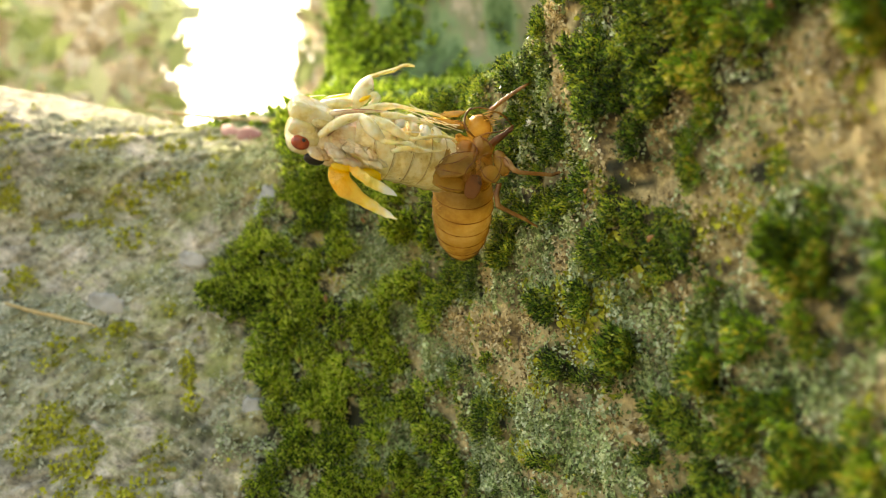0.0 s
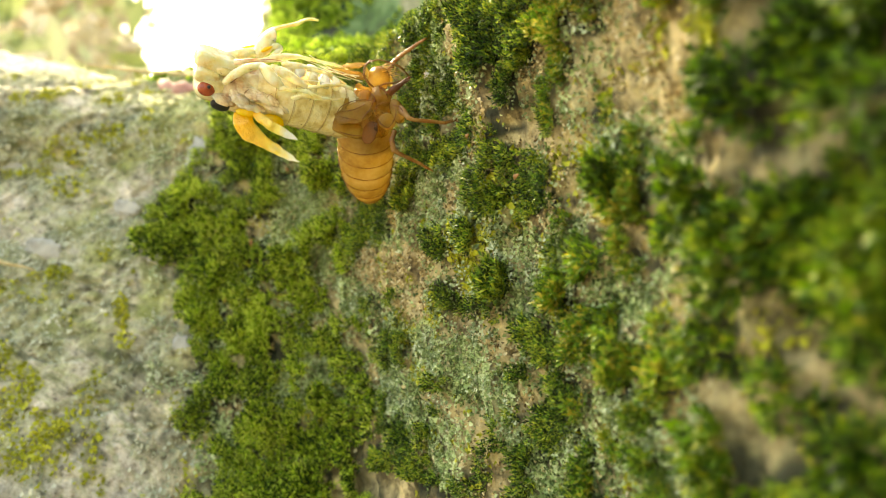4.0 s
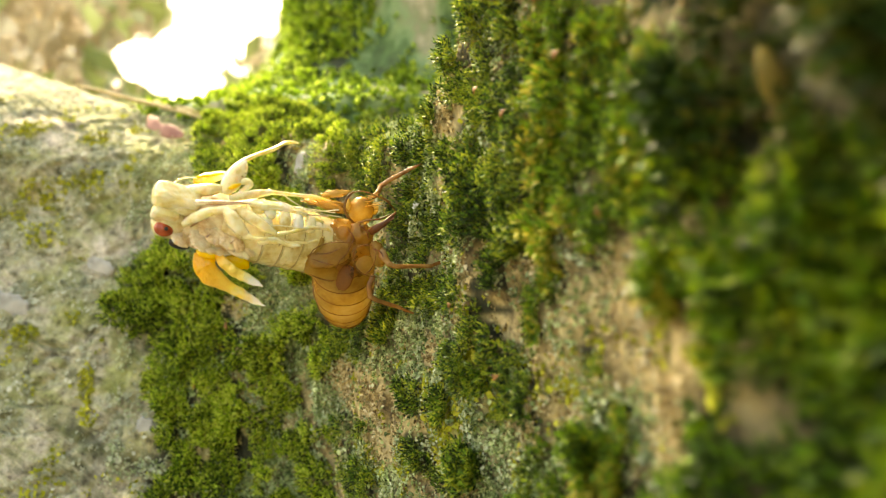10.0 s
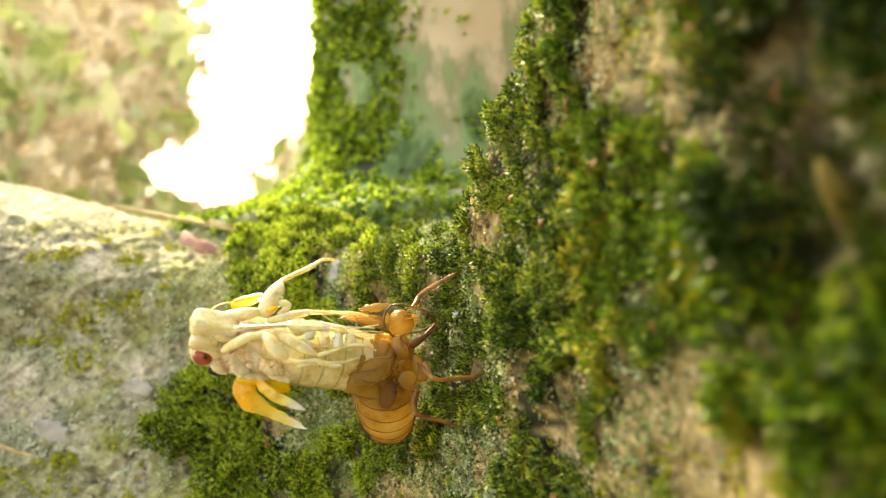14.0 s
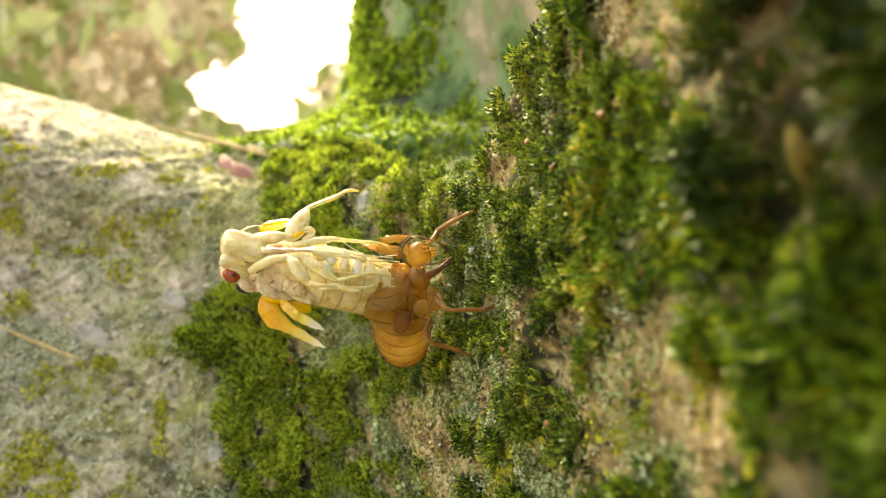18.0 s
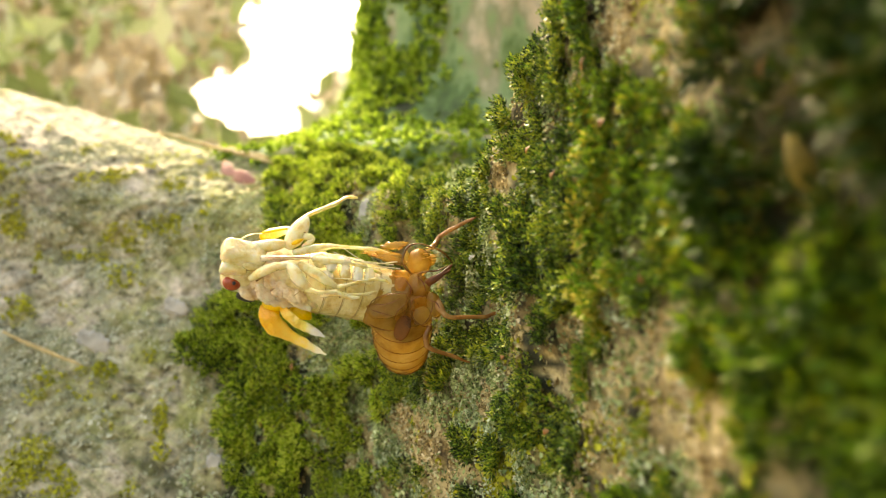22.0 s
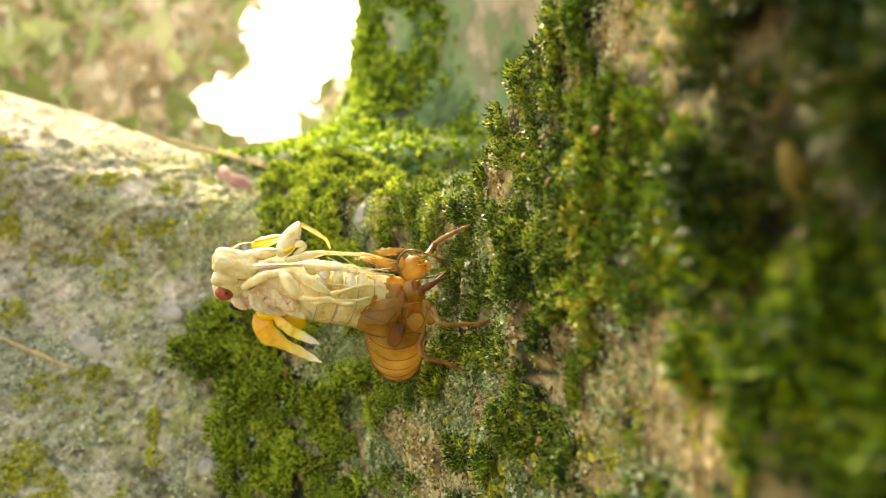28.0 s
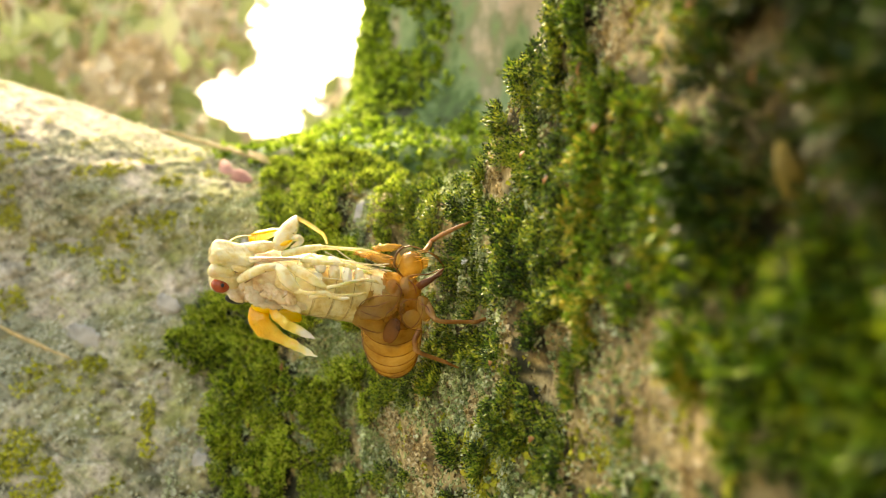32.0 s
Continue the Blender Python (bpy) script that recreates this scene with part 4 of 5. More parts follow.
# ---- the soft adult that leans out of it ----
adult = empty("cicada", Matrix.Translation(Vector((-11.84, 125.00, -5.66)) * MM), "pale freshly moulted cicada leaning out of its shell", "insect")
ahead = np.array((-29.44, 116.00, 0.08)) - np.array((-11.84, 125.00, -5.21))
ahead /= np.linalg.norm(ahead)
side = np.array((0.0, 0.65, 0.76))
side -= ahead * (side @ ahead)
side /= np.linalg.norm(side)
under = np.cross(side, ahead)
under *= -1 if under[1] > 0 else 1
bands("abdomen_ring", [(-23.50, 120.0, -2.75), (-20.79, 120.60, -3.3), (-16.73, 122.00, -4.1), (-12.62, 124.00, -5.17), (-8.41, 126.50, -6.62), (-6.29, 129.00, -8.57)], [4.0, 4.5, 4.7, 4.6, 4.0, 2.4], 8, cream, fold_line, adult, 0.035, 0.045, tuple(-under), 0.95, 36, "cream abdomen ring")
part("thorax", blob((-25.3, 119.7, -2.2), ahead, side, (4.9, 4.3, 4.2), 2.2, 60, 80, 0.18, 3, 0.5), rosy, adult, "rosy cream thorax")
for k, (c, r) in enumerate((((-27.97, 116.70, -4.61), (2.0, 1.6, 0.7)), ((-25.63, 116.10, -4.60), (1.7, 1.9, 0.6)), ((-23.36, 115.70, -4.46), (1.7, 1.7, 0.5)), ((-21.36, 116.00, -5.29), (2.0, 1.5, 0.5)), ((-24.21, 116.50, -6.09), (2.4, 1.1, 0.6)), ((-20.27, 116.90, -6.43), (2.2, 1.3, 0.5)))):
    part("side_plate", blob(c, ahead, side, r, 2.3, 36, 46, 0.3, 30 + k, 0.3), rosy, adult)
for k, (c, r) in enumerate((((-17.80, 116.40, -0.40), (1.0, 1.1, 0.7)), ((-16.17, 116.60, -0.95), (0.9, 1.2, 0.7)), ((-14.29, 117.20, -2.06), (0.85, 1.5, 0.7)), ((-12.54, 118.00, -2.47), (0.8, 1.6, 0.7)), ((-10.92, 118.90, -2.74), (0.8, 1.6, 0.7)), ((-14.35, 117.80, -0.49), (1.0, 0.8, 0.6)), ((-12.19, 118.80, -1.03), (1.0, 0.8, 0.6)), ((-16.70, 116.40, -2.50), (0.9, 0.9, 0.6)))):
    part("belly_plate", blob(c, ahead, side, r, 2.4, 16, 22, 0.15, 40 + k), pale_plate if k % 2 else cream, adult)
head = part("head", blob((-30.09, 117.60, -1.39), ahead, side, (2.3, 3.3, 2.4), 3.2, 28, 36, 0.06, 2), cream, adult, "broad cream head")
part("face", blob((-28.52, 114.90, 0.81), ahead, side, (3.2, 1.75, 1.5), 4.2, 36, 44, 0.06, 4, 0.1), limb, adult, "swollen pale face plate")
part("brow", blob((-30.05, 114.70, -1.50), ahead, side, (1.9, 0.8, 1.2), 3.4, 22, 28, 0.08, 6), limb, adult)
part("cheek", blob((-27.24, 114.80, -1.03), ahead, side, (1.5, 0.5, 0.8), 2.4, 16, 22, 0.1, 16), cream, adult)
for c in (np.array((-30.36, 115.20, -3.36)), np.array((-30.36, 115.20, -3.36)) + side * 6.8):
    part("eye", blob(c, ahead, side, (1.32, 1.08, 1.1), 2.0, 22, 30), red_eye, adult, "glossy dark red eye")
part("pupil", blob((-29.77, 114.15, -3.37), (0, 1, 0), (1, 0, 0), (0.16, 0.28, 0.28), 2.0, 10, 14), black, adult)
part("black_spot", blob((-28.83, 117.40, -5.46), ahead, (0, 0.4, 1), (1.5, 0.7, 1.0), 2.2, 14, 18), black, adult, "black patch behind the eye")
part("black_spot", blob(np.array((-28.83, 117.40, -5.46)) + side * 6, ahead, (0, 0.4, 1), (1.5, 0.7, 1.0), 2.2, 14, 18), black, adult, "black patch behind the eye")
part("beak", tube([(-25.68, 113.90, 0.12), (-23.35, 113.70, 0.18), (-20.96, 113.90, 0.11), (-18.50, 114.60, 0.06)], [0.48, 0.34, 0.28, 0.14], 10, 24), rosy, adult, "long sucking beak with rosy stripes")
part("beak_groove", tube([(-25.17, 113.40, 0.21), (-23.01, 113.30, 0.27), (-20.62, 113.50, 0.18), (-18.85, 114.20, 0.07)], [0.05, 0.07, 0.07, 0.04], 6, 16), rose_line, adult)
part("beak_groove", tube([(-24.37, 113.40, -0.11), (-22.47, 113.30, -0.11), (-20.91, 113.60, -0.09)], [0.03, 0.05, 0.03], 6, 16), rose_line, adult)
part("antenna", tube([(-29.82, 116.60, 2.54), (-29.40, 116.60, 2.87), (-28.57, 116.80, 3.45), (-27.61, 117.20, 3.73), (-26.40, 117.60, 3.79)], [0.28, 0.14, 0.09, 0.07, 0.04], 7, 24), limb, adult)
part("antenna_root", blob((-30.55, 116.80, 2.71), (1, 0, 0), (0, 1, 0), (0.5, 0.5, 0.35), 2.0, 10, 14), rose_line, adult)

# Legs that lie along the belly.
part("coxa", tube([(-28.18, 116.60, 1.88), (-26.26, 116.00, 1.91), (-24.10, 116.20, 2.04), (-22.94, 116.60, 2.18)], [0.6, 0.85, 0.85, 0.55], 12, 22, wob=0.12), limb, adult)
femur = part("femur", tube([(-22.70, 116.80, 1.83), (-21.73, 116.80, 2.81), (-20.96, 117.20, 4.10), (-20.27, 117.80, 5.41), (-19.94, 118.20, 6.24)], [0.75, 1.3, 1.35, 0.95, 0.42], 14, 26, 0.75, wob=0.12), limb, adult, "thick raised front thigh")
part("tooth", tube([(-20.34, 116.80, 3.10), (-19.40, 117.00, 3.17), (-18.96, 117.20, 2.85), (-19.55, 117.00, 2.22), (-20.35, 116.80, 1.70)], [0.4, 0.55, 0.45, 0.45, 0.3], 9, 20), limb, femur)
part("orange_patch", tube([(-21.71, 115.90, 2.15), (-20.99, 115.70, 2.42), (-20.06, 115.90, 2.82)], [0.2, 0.34, 0.12], 8, 12, 0.5), orange, femur)
knee, ankle = (-19.97, 118.40, 6.31), (-16.31, 121.60, 8.13)
front_shin = hinged("tibia", limb_tube([knee, (-18.25, 119.80, 7.22), ankle], [0.34, 0.31, 0.37], sides=10), knee, limb, adult, "slim raised front shin")
front_foot = hinged("tarsus", tube([ankle, (-15.66, 122.00, 8.52), (-14.72, 122.80, 9.17), (-13.76, 123.40, 9.36), (-12.91, 123.80, 9.26)], [0.36, 0.3, 0.27, 0.27, 0.16], 9, 22), ankle, limb, front_shin)


def leg(name, *segments):
    """A limb of jointed segments, thigh first."""
    first = None
    for seg, pts, radii in segments:
        ob = part(seg if first else name, tube(pts, [0.85 * r for r in radii], 12, 24, 0.85, wob=0.16, seed=len(pts)), limb, first or adult)
        first = first or ob


leg("front_leg", ("coxa", [(-27.63, 114.70, -2.76), (-25.74, 113.50, -1.87), (-23.76, 113.00, -1.15), (-21.75, 113.00, -0.82)], [0.55, 0.85, 0.8, 0.62]), ("thigh", [(-21.75, 113.00, -0.79), (-20.88, 112.60, -1.88), (-19.97, 112.70, -3.22), (-18.97, 113.10, -4.22)], [0.6, 1.05, 1.1, 0.6]), ("shin", [(-19.18, 113.10, -4.31), (-18.15, 113.00, -4.71), (-16.61, 113.60, -4.82), (-15.19, 114.20, -4.88)], [0.55, 0.4, 0.34, 0.42]), ("foot", [(-15.19, 114.20, -4.83), (-14.29, 114.60, -5.41), (-13.25, 115.20, -5.78), (-12.07, 115.80, -5.84)], [0.38, 0.34, 0.34, 0.22]))
leg("middle_leg", ("thigh", [(-20.41, 114.60, -0.82), (-18.55, 114.00, -1.85), (-16.96, 114.20, -2.94), (-15.26, 114.80, -4.06)], [0.7, 0.95, 0.9, 0.45]), ("shin", [(-15.13, 114.80, -4.17), (-13.29, 115.60, -3.84), (-11.47, 117.00, -3.44), (-9.55, 118.40, -3.26)], [0.38, 0.32, 0.3, 0.34]), ("foot", [(-9.55, 118.40, -3.26), (-8.51, 119.20, -3.54), (-7.84, 120.00, -3.89)], [0.3, 0.26, 0.14]))
leg("middle_leg", ("thigh", [(-21.67, 116.40, 0.89), (-19.77, 116.60, 1.19), (-18.08, 117.40, 1.51), (-16.59, 118.20, 1.72)], [0.5, 0.72, 0.72, 0.5]), ("shin", [(-16.64, 118.20, 1.78), (-14.54, 119.60, 1.63), (-12.40, 121.20, 1.42), (-10.75, 122.40, 1.30)], [0.46, 0.32, 0.3, 0.34]), ("foot", [(-10.75, 122.40, 1.30), (-9.64, 123.40, 1.11), (-7.94, 124.80, 0.48)], [0.32, 0.24, 0.14]))
leg("hind_leg", ("thigh", [(-18.79, 115.60, -0.02), (-16.62, 115.80, -0.42), (-14.56, 117.20, -0.57)], [0.5, 0.66, 0.4]), ("shin", [(-14.56, 117.20, -0.57), (-12.17, 118.60, -1.18), (-9.20, 121.00, -2.43)], [0.36, 0.28, 0.26]))
leg("hind_leg", ("thigh", [(-17.74, 115.80, -5.43), (-15.55, 116.00, -5.15), (-13.98, 116.80, -5.44)], [0.4, 0.55, 0.36]), ("shin", [(-13.98, 116.80, -5.44), (-11.83, 117.80, -5.45), (-9.95, 119.20, -5.18)], [0.34, 0.28, 0.24]))

# Crumpled wing buds, orange at the root and white at the tip.
def graded(ob, n, sides):
    """Marks how far along its length each vertex of a swept part lies."""
    w = np.ones(len(ob.data.vertices), np.float32)
    w[: n * sides] = np.repeat(np.linspace(0, 1, n), sides)
    w[n * sides] = 0
    ob.data.attributes.new("along", "FLOAT", "POINT").data.foreach_set("value", w)
    return ob


def wing_bud(pts, radii, label, seed, face=(0.2, -0.9, -0.4), flat=0.36):
    return graded(part("wing", tube(pts, radii, 18, 40, flat, face, 0.42, seed), wing_skin, adult, label), 40, 18)


wing_skin = fleshy("wing_skin", [(0.3, (0.8, 0.34, 0.01)), (0.6, (0.9, 0.6, 0.1))], 400, 0.2, 0.3, 0.4)
nt = wing_skin.node_tree
at = nt.nodes.new("ShaderNodeAttribute")
at.attribute_name = "along"
tc, tex, mix = nt.nodes.new("ShaderNodeTexCoord"), nt.nodes.new("ShaderNodeTexNoise"), nt.nodes.new("ShaderNodeMath")
tex.inputs["Scale"].default_value = 500
mix.operation, mix.inputs[1].default_value = "MULTIPLY_ADD", 0.55
nt.links.new(tc.outputs["Object"], tex.inputs["Vector"])
nt.links.new(tex.outputs["Fac"], mix.inputs[0])
nt.links.new(at.outputs["Fac"], mix.inputs[2])
cr = nt.nodes.new("ShaderNodeValToRGB")
for el, (pos, col) in zip([cr.color_ramp.elements[0], cr.color_ramp.elements[1], cr.color_ramp.elements.new(0.7), cr.color_ramp.elements.new(0.9)], ((0.3, (0.93, 0.45, 0.0)), (0.5, (0.96, 0.62, 0.008)), (0.72, (0.96, 0.78, 0.18)), (0.9, (0.95, 0.93, 0.82)))):
    el.position, el.color = pos, (*col, 1)
sub = nt.nodes.new("ShaderNodeMath")
sub.operation, sub.inputs[1].default_value = "MULTIPLY", 0.82
nt.links.new(mix.outputs[0], sub.inputs[0])
nt.links.new(sub.outputs[0], cr.inputs["Fac"])
nt.links.new(cr.outputs["Color"], nt.nodes["Principled BSDF"].inputs["Base Color"])

wing_bud([(-25.69, 117.60, -6.73), (-25.47, 117.20, -8.12), (-24.74, 117.40, -9.68), (-23.31, 118.20, -11.01), (-21.38, 119.20, -12.36), (-19.37, 120.00, -13.59), (-17.65, 120.60, -14.57)], [1.2, 1.5, 1.42, 1.15, 0.88, 0.52, 0.06], "crumpled orange wing bud with a white tip", 3)
hind_bud = wing_bud([(-23.80, 117.20, -6.72), (-22.91, 116.60, -7.82), (-21.72, 116.40, -8.88), (-20.27, 116.80, -9.94), (-18.80, 117.20, -10.81), (-17.53, 117.50, -11.60)], [0.7, 0.7, 0.72, 0.7, 0.55, 0.12], "short orange hind wing bud with a white tip", 5)
part("wing_fold", blob((-21.08, 118.40, -8.11), (1, 0.2, -0.35), (0, 1, 0.2), (1.7, 0.5, 0.95), 2.2, 16, 24, 0.35, 7), orange, hind_bud)
part("wing_root", blob((-24.67, 117.40, -6.86), (1, 0.1, -0.1), (0, 1, 0.2), (1.9, 0.7, 0.8), 2.2, 16, 24, 0.35, 8), orange, adult, "orange wing root")
far_bud = wing_bud([(-27.28, 120.50, 3.29), (-26.25, 120.60, 3.65), (-24.76, 121.00, 4.03), (-23.16, 121.40, 4.41)], [0.6, 0.8, 0.78, 0.5], "far orange wing bud with beaded edge", 9, (0, -1, 0.2), 0.6)
for k in range(13):
    c = np.array((-26.81, 120.20, 4.02)) + np.array([0.290, 0.000, 0.040]) * k
    part("bead", blob(c, (1, 0, 0), (0, 1, 0), (0.19, 0.19, 0.19), 2.0, 7, 9), orange, far_bud)
# Fine dark marks and pores on the soft skin.
for a, b, r in (((-26.44, 113.60, -3.09), (-25.32, 113.00, -2.56), 0.11), ((-24.50, 113.90, -4.59), (-23.88, 113.80, -4.12), 0.07), ((-21.35, 114.40, -5.41), (-20.63, 114.20, -4.86), 0.06), ((-19.99, 116.00, 3.74), (-19.71, 116.00, 3.83), 0.05), ((-19.59, 116.30, 4.18), (-19.44, 116.40, 4.33), 0.05), ((-19.23, 113.50, -1.86), (-18.80, 113.50, -1.94), 0.05),
                ((-15.31, 116.40, -1.32), (-14.98, 116.40, -1.24), 0.05), ((-13.01, 117.00, -2.15), (-12.74, 117.10, -1.92), 0.05), ((-11.54, 117.80, -2.19), (-11.27, 118.00, -2.41), 0.05), ((-15.02, 116.20, -5.85), (-14.80, 116.20, -5.43), 0.05), ((-17.83, 116.60, 0.72), (-17.30, 116.80, 0.81), 0.05), ((-27.90, 113.60, -1.47), (-27.39, 113.70, -1.68), 0.04), ((-27.31, 115.20, 2.14), (-26.76, 115.20, 2.01), 0.04), ((-23.37, 112.40, -1.62), (-22.82, 112.30, -1.48), 0.03)):
    part("dark_mark", tube([a, b], [r, r * 0.5], 6, 5), brown_husk, adult)
for k in range(9):
    a = np.array((-16.77, 120.00, -8.67)) + np.array([0.620, 0.500, -0.140]) * k
    part("pore", blob(a, (1, 0, 0), (0, 1, 0), (0.06, 0.06, 0.06), 2.0, 5, 6), brown_husk, adult)

# ---- small things caught on the bark ----
def on_bark(s, v):
    p, n = bark_at(np.array([s]), np.array([v]))
    return p[0], n[0]


def sliver(line, widths, material, name, label, category, face=(0, -1, 0), thick=0.25):
    """A thin curled strip, such as a dry leaf or petal."""
    V, F = tube(line, widths, 12, 24, thick, face, 0.3, 5)
    o = np.mean(V, 0)
    ob = link_mesh(name, V - o, F, material)
    ob.matrix_basis = Matrix.Translation(Vector(o) * MM)
    return tagged(ob, label, category)


petal_red = leafy("faded_petal", [(0.3, (0.36, 0.16, 0.14)), (0.6, (0.55, 0.3, 0.25)), (0.8, (0.66, 0.46, 0.38))], 200, 0.0, 0.3)
straw_dry = leafy("dry_straw", [(0.3, (0.42, 0.3, 0.12)), (0.6, (0.62, 0.5, 0.25)), (0.8, (0.75, 0.65, 0.4))], 300, 0.0, 0.2)
leaf_dry = leafy("dry_leaf", [(0.3, (0.2, 0.14, 0.04)), (0.6, (0.42, 0.32, 0.08)), (0.8, (0.5, 0.4, 0.16))], 200, 0.0, 0.3)
flake_grey = mat("grey_flake", 0.7)
ramp_colour(flake_grey, [(0.3, (0.2, 0.2, 0.17)), (0.5, (0.38, 0.37, 0.33)), (0.7, (0.5, 0.49, 0.45))], 200, 5)
bumped(flake_grey, 700, 0.5, 0.0003)
white_fluff = mat("white_fluff", 0.9)
ramp_colour(white_fluff, [(0.3, (0.7, 0.7, 0.68)), (0.7, (0.9, 0.9, 0.88))], 900, 3)

sliver([(-58.3, 212.5, 25.6), (-56.2, 207.5, 23.0), (-53.8, 204.8, 21.2), (-51.0, 202.0, 20.4), (-46.6, 197.5, 18.8)], [0.5, 1.7, 1.3, 1.7, 0.7], petal_red, "petal", "faded red curled petal lying on the bark", "petal", thick=0.15)
sliver([(-82.1, 230.0, 36.1), (-65.1, 222.0, 31.1), (-50.3, 213.0, 26.6), (-37.8, 204.0, 22.1)], [0.35, 0.55, 0.6, 0.3], straw_dry, "straw", "dry yellow stalk along the root's upper edge", "straw", thick=0.8)
sliver([(-59.0, 220.0, 30.3), (-49.1, 214.0, 27.4), (-39.4, 207.0, 24.2)], [0.3, 0.45, 0.25], straw_dry, "straw", "short dry stalk in the fold", "straw", thick=0.8)
sliver([(-104.0, 189.0, -17.6), (-97.0, 186.6, -20.0), (-90.0, 184.6, -22.2), (-82.0, 182.0, -24.6)], [0.3, 0.45, 0.45, 0.2], straw_dry, "straw", "thin brown stalk on the grey root", "straw", thick=0.8)
sliver([(24.15, 55.00, 8.40), (24.43, 54.50, 6.59), (25.20, 55.00, 5.29), (26.13, 55.50, 3.77)], [0.5, 0.95, 0.9, 0.15], leaf_dry, "dry_leaf", "narrow dry yellow leaf hanging on near moss", "leaf", thick=0.3)
for s0, v0, a, b in ((332.5, -30.5, 2.3, 3.4), (338, -44.5, 2.0, 2.2), (333.5, -1.5, 2.2, 4.8), (298.5, 9.5, 2.2, 2.6), (345, -24, 2.0, 1.2), (352, -12, 3.4, 1.6), (372, -20, 4.5, 2.0), (383, 3, 4.0, 1.8)):
    p, n = on_bark(s0, v0)
    V, F = blob(p + n * 0.35, (0.3, 0, 1), n, (b * 1.1, 0.4, a), 2.6, 14, 20, 0.9, int(s0))
    ob = link_mesh("bark_flake", V - p, F, flake_grey)
    ob.matrix_basis = Matrix.Translation(Vector(p) * MM)
    tagged(ob, "smooth pale grey flake of bark", "bark", "bark flakes")
fluff = empty("fluff", Matrix.Translation(Vector((4.68, 127.20, 0.09)) * MM), "tiny white tuft of fluff on dark moss", "fluff")
for k in range(9):
    a = np.array((4.68, 127.20, 0.09)) + RNG.normal(0, 0.18, 3)
    part("strand", tube([a, a + RNG.normal(0, 0.25, 3), a + RNG.normal(0, 0.35, 3)], [0.08, 0.07, 0.03], 6, 8), white_fluff, fluff)

# Brown scraps caught in the moss.
scrap_brown = leafy("brown_scrap", [(0.3, (0.16, 0.07, 0.025)), (0.6, (0.36, 0.18, 0.06)), (0.8, (0.5, 0.3, 0.12))], 400, 0.0, 0.25)
for k, (s0, v0, ln) in enumerate(((181, 14, 2.2), (187, 2, 1.8), (193, 10, 1.6), (176, -3, 2.0), (199, -2, 1.5), (206, 14, 1.6), (213, 22, 1.8), (220, 10, 1.2), (190, 22, 2.0), (228, 14, 1.2),
                                  (318, -24, 2.0), (308, -8, 1.8), (325, -36, 2.2), (312, 6, 1.6), (236, -14, 1.2), (224, -22, 1.4))):
    p, n = on_bark(s0, v0)
    a = RNG.normal(0, 1, 3)
    a -= n * (a @ n)
    a /= np.linalg.norm(a)
    p = p + n * 2.6
    V, F = tube([p - a * ln * 0.5, p + n * 0.4, p + a * ln * 0.5 + n * 0.2], [0.15, 0.42, 0.1], 8, 12, 0.3, tuple(n), 0.2, k)
    ob = link_mesh("bud_scale", V - p, F, scrap_brown)
    ob.matrix_basis = Matrix.Translation(Vector(p) * MM)
    tagged(ob, "rusty brown bud scale caught in the moss", "plant scrap", "brown scraps in the moss")

# ---- the second stem behind the fork ----
def back_stem():
    na, nz = 160, 150
    ang, z = np.meshgrid(np.linspace(math.radians(120), math.radians(360), na), np.r_[np.linspace(-720, -20, 10)[:-1], np.linspace(-20, 260, nz - 9)], indexing="ij")
    flare = np.minimum(50 * np.exp(-np.maximum(z - 32, -60) / 10), 75 - 0.3 * np.maximum(z, -20))
    r = 56 + flare * np.clip(0.2 - 0.85 * np.cos(ang), 0.2, 1)
    p = np.stack([30 + r * np.cos(ang), 290 + r * np.sin(ang), z], -1).reshape(-1, 3)
    nrm = np.stack([np.cos(ang), np.sin(ang), 0 * ang], -1).reshape(-1, 3)
    p = p + nrm * ((layered(p * np.array([1, 1, 0.4]), 30, 12, 4) - 0.5) * 16)[:, None]
    i = np.arange(na * nz).reshape(na, nz)
    q = np.stack([i[:-1, :-1], i[1:, :-1], i[1:, 1:], i[:-1, 1:]], -1).reshape(-1, 4)
    return p, nrm, q


stem_bark = mat("stem_bark", 0.9)
ramp_colour(stem_bark, [(0.38, (0.03, 0.04, 0.016)), (0.45, (0.1, 0.18, 0.06)), (0.5, (0.24, 0.34, 0.16)), (0.54, (0.28, 0.29, 0.17)), (0.6, (0.58, 0.49, 0.36))], 38, 10, rough=0.6, stretch=(1, 1, 0.45))
bumped(stem_bark, 250, 0.8, 0.0008, 6)
p, nrm, q = back_stem()
ob = link_mesh("tree_stem", p, q, stem_bark)
tagged(ob, "second stem of the tree with teal lichen over bark", "tree stem", kind="structure")


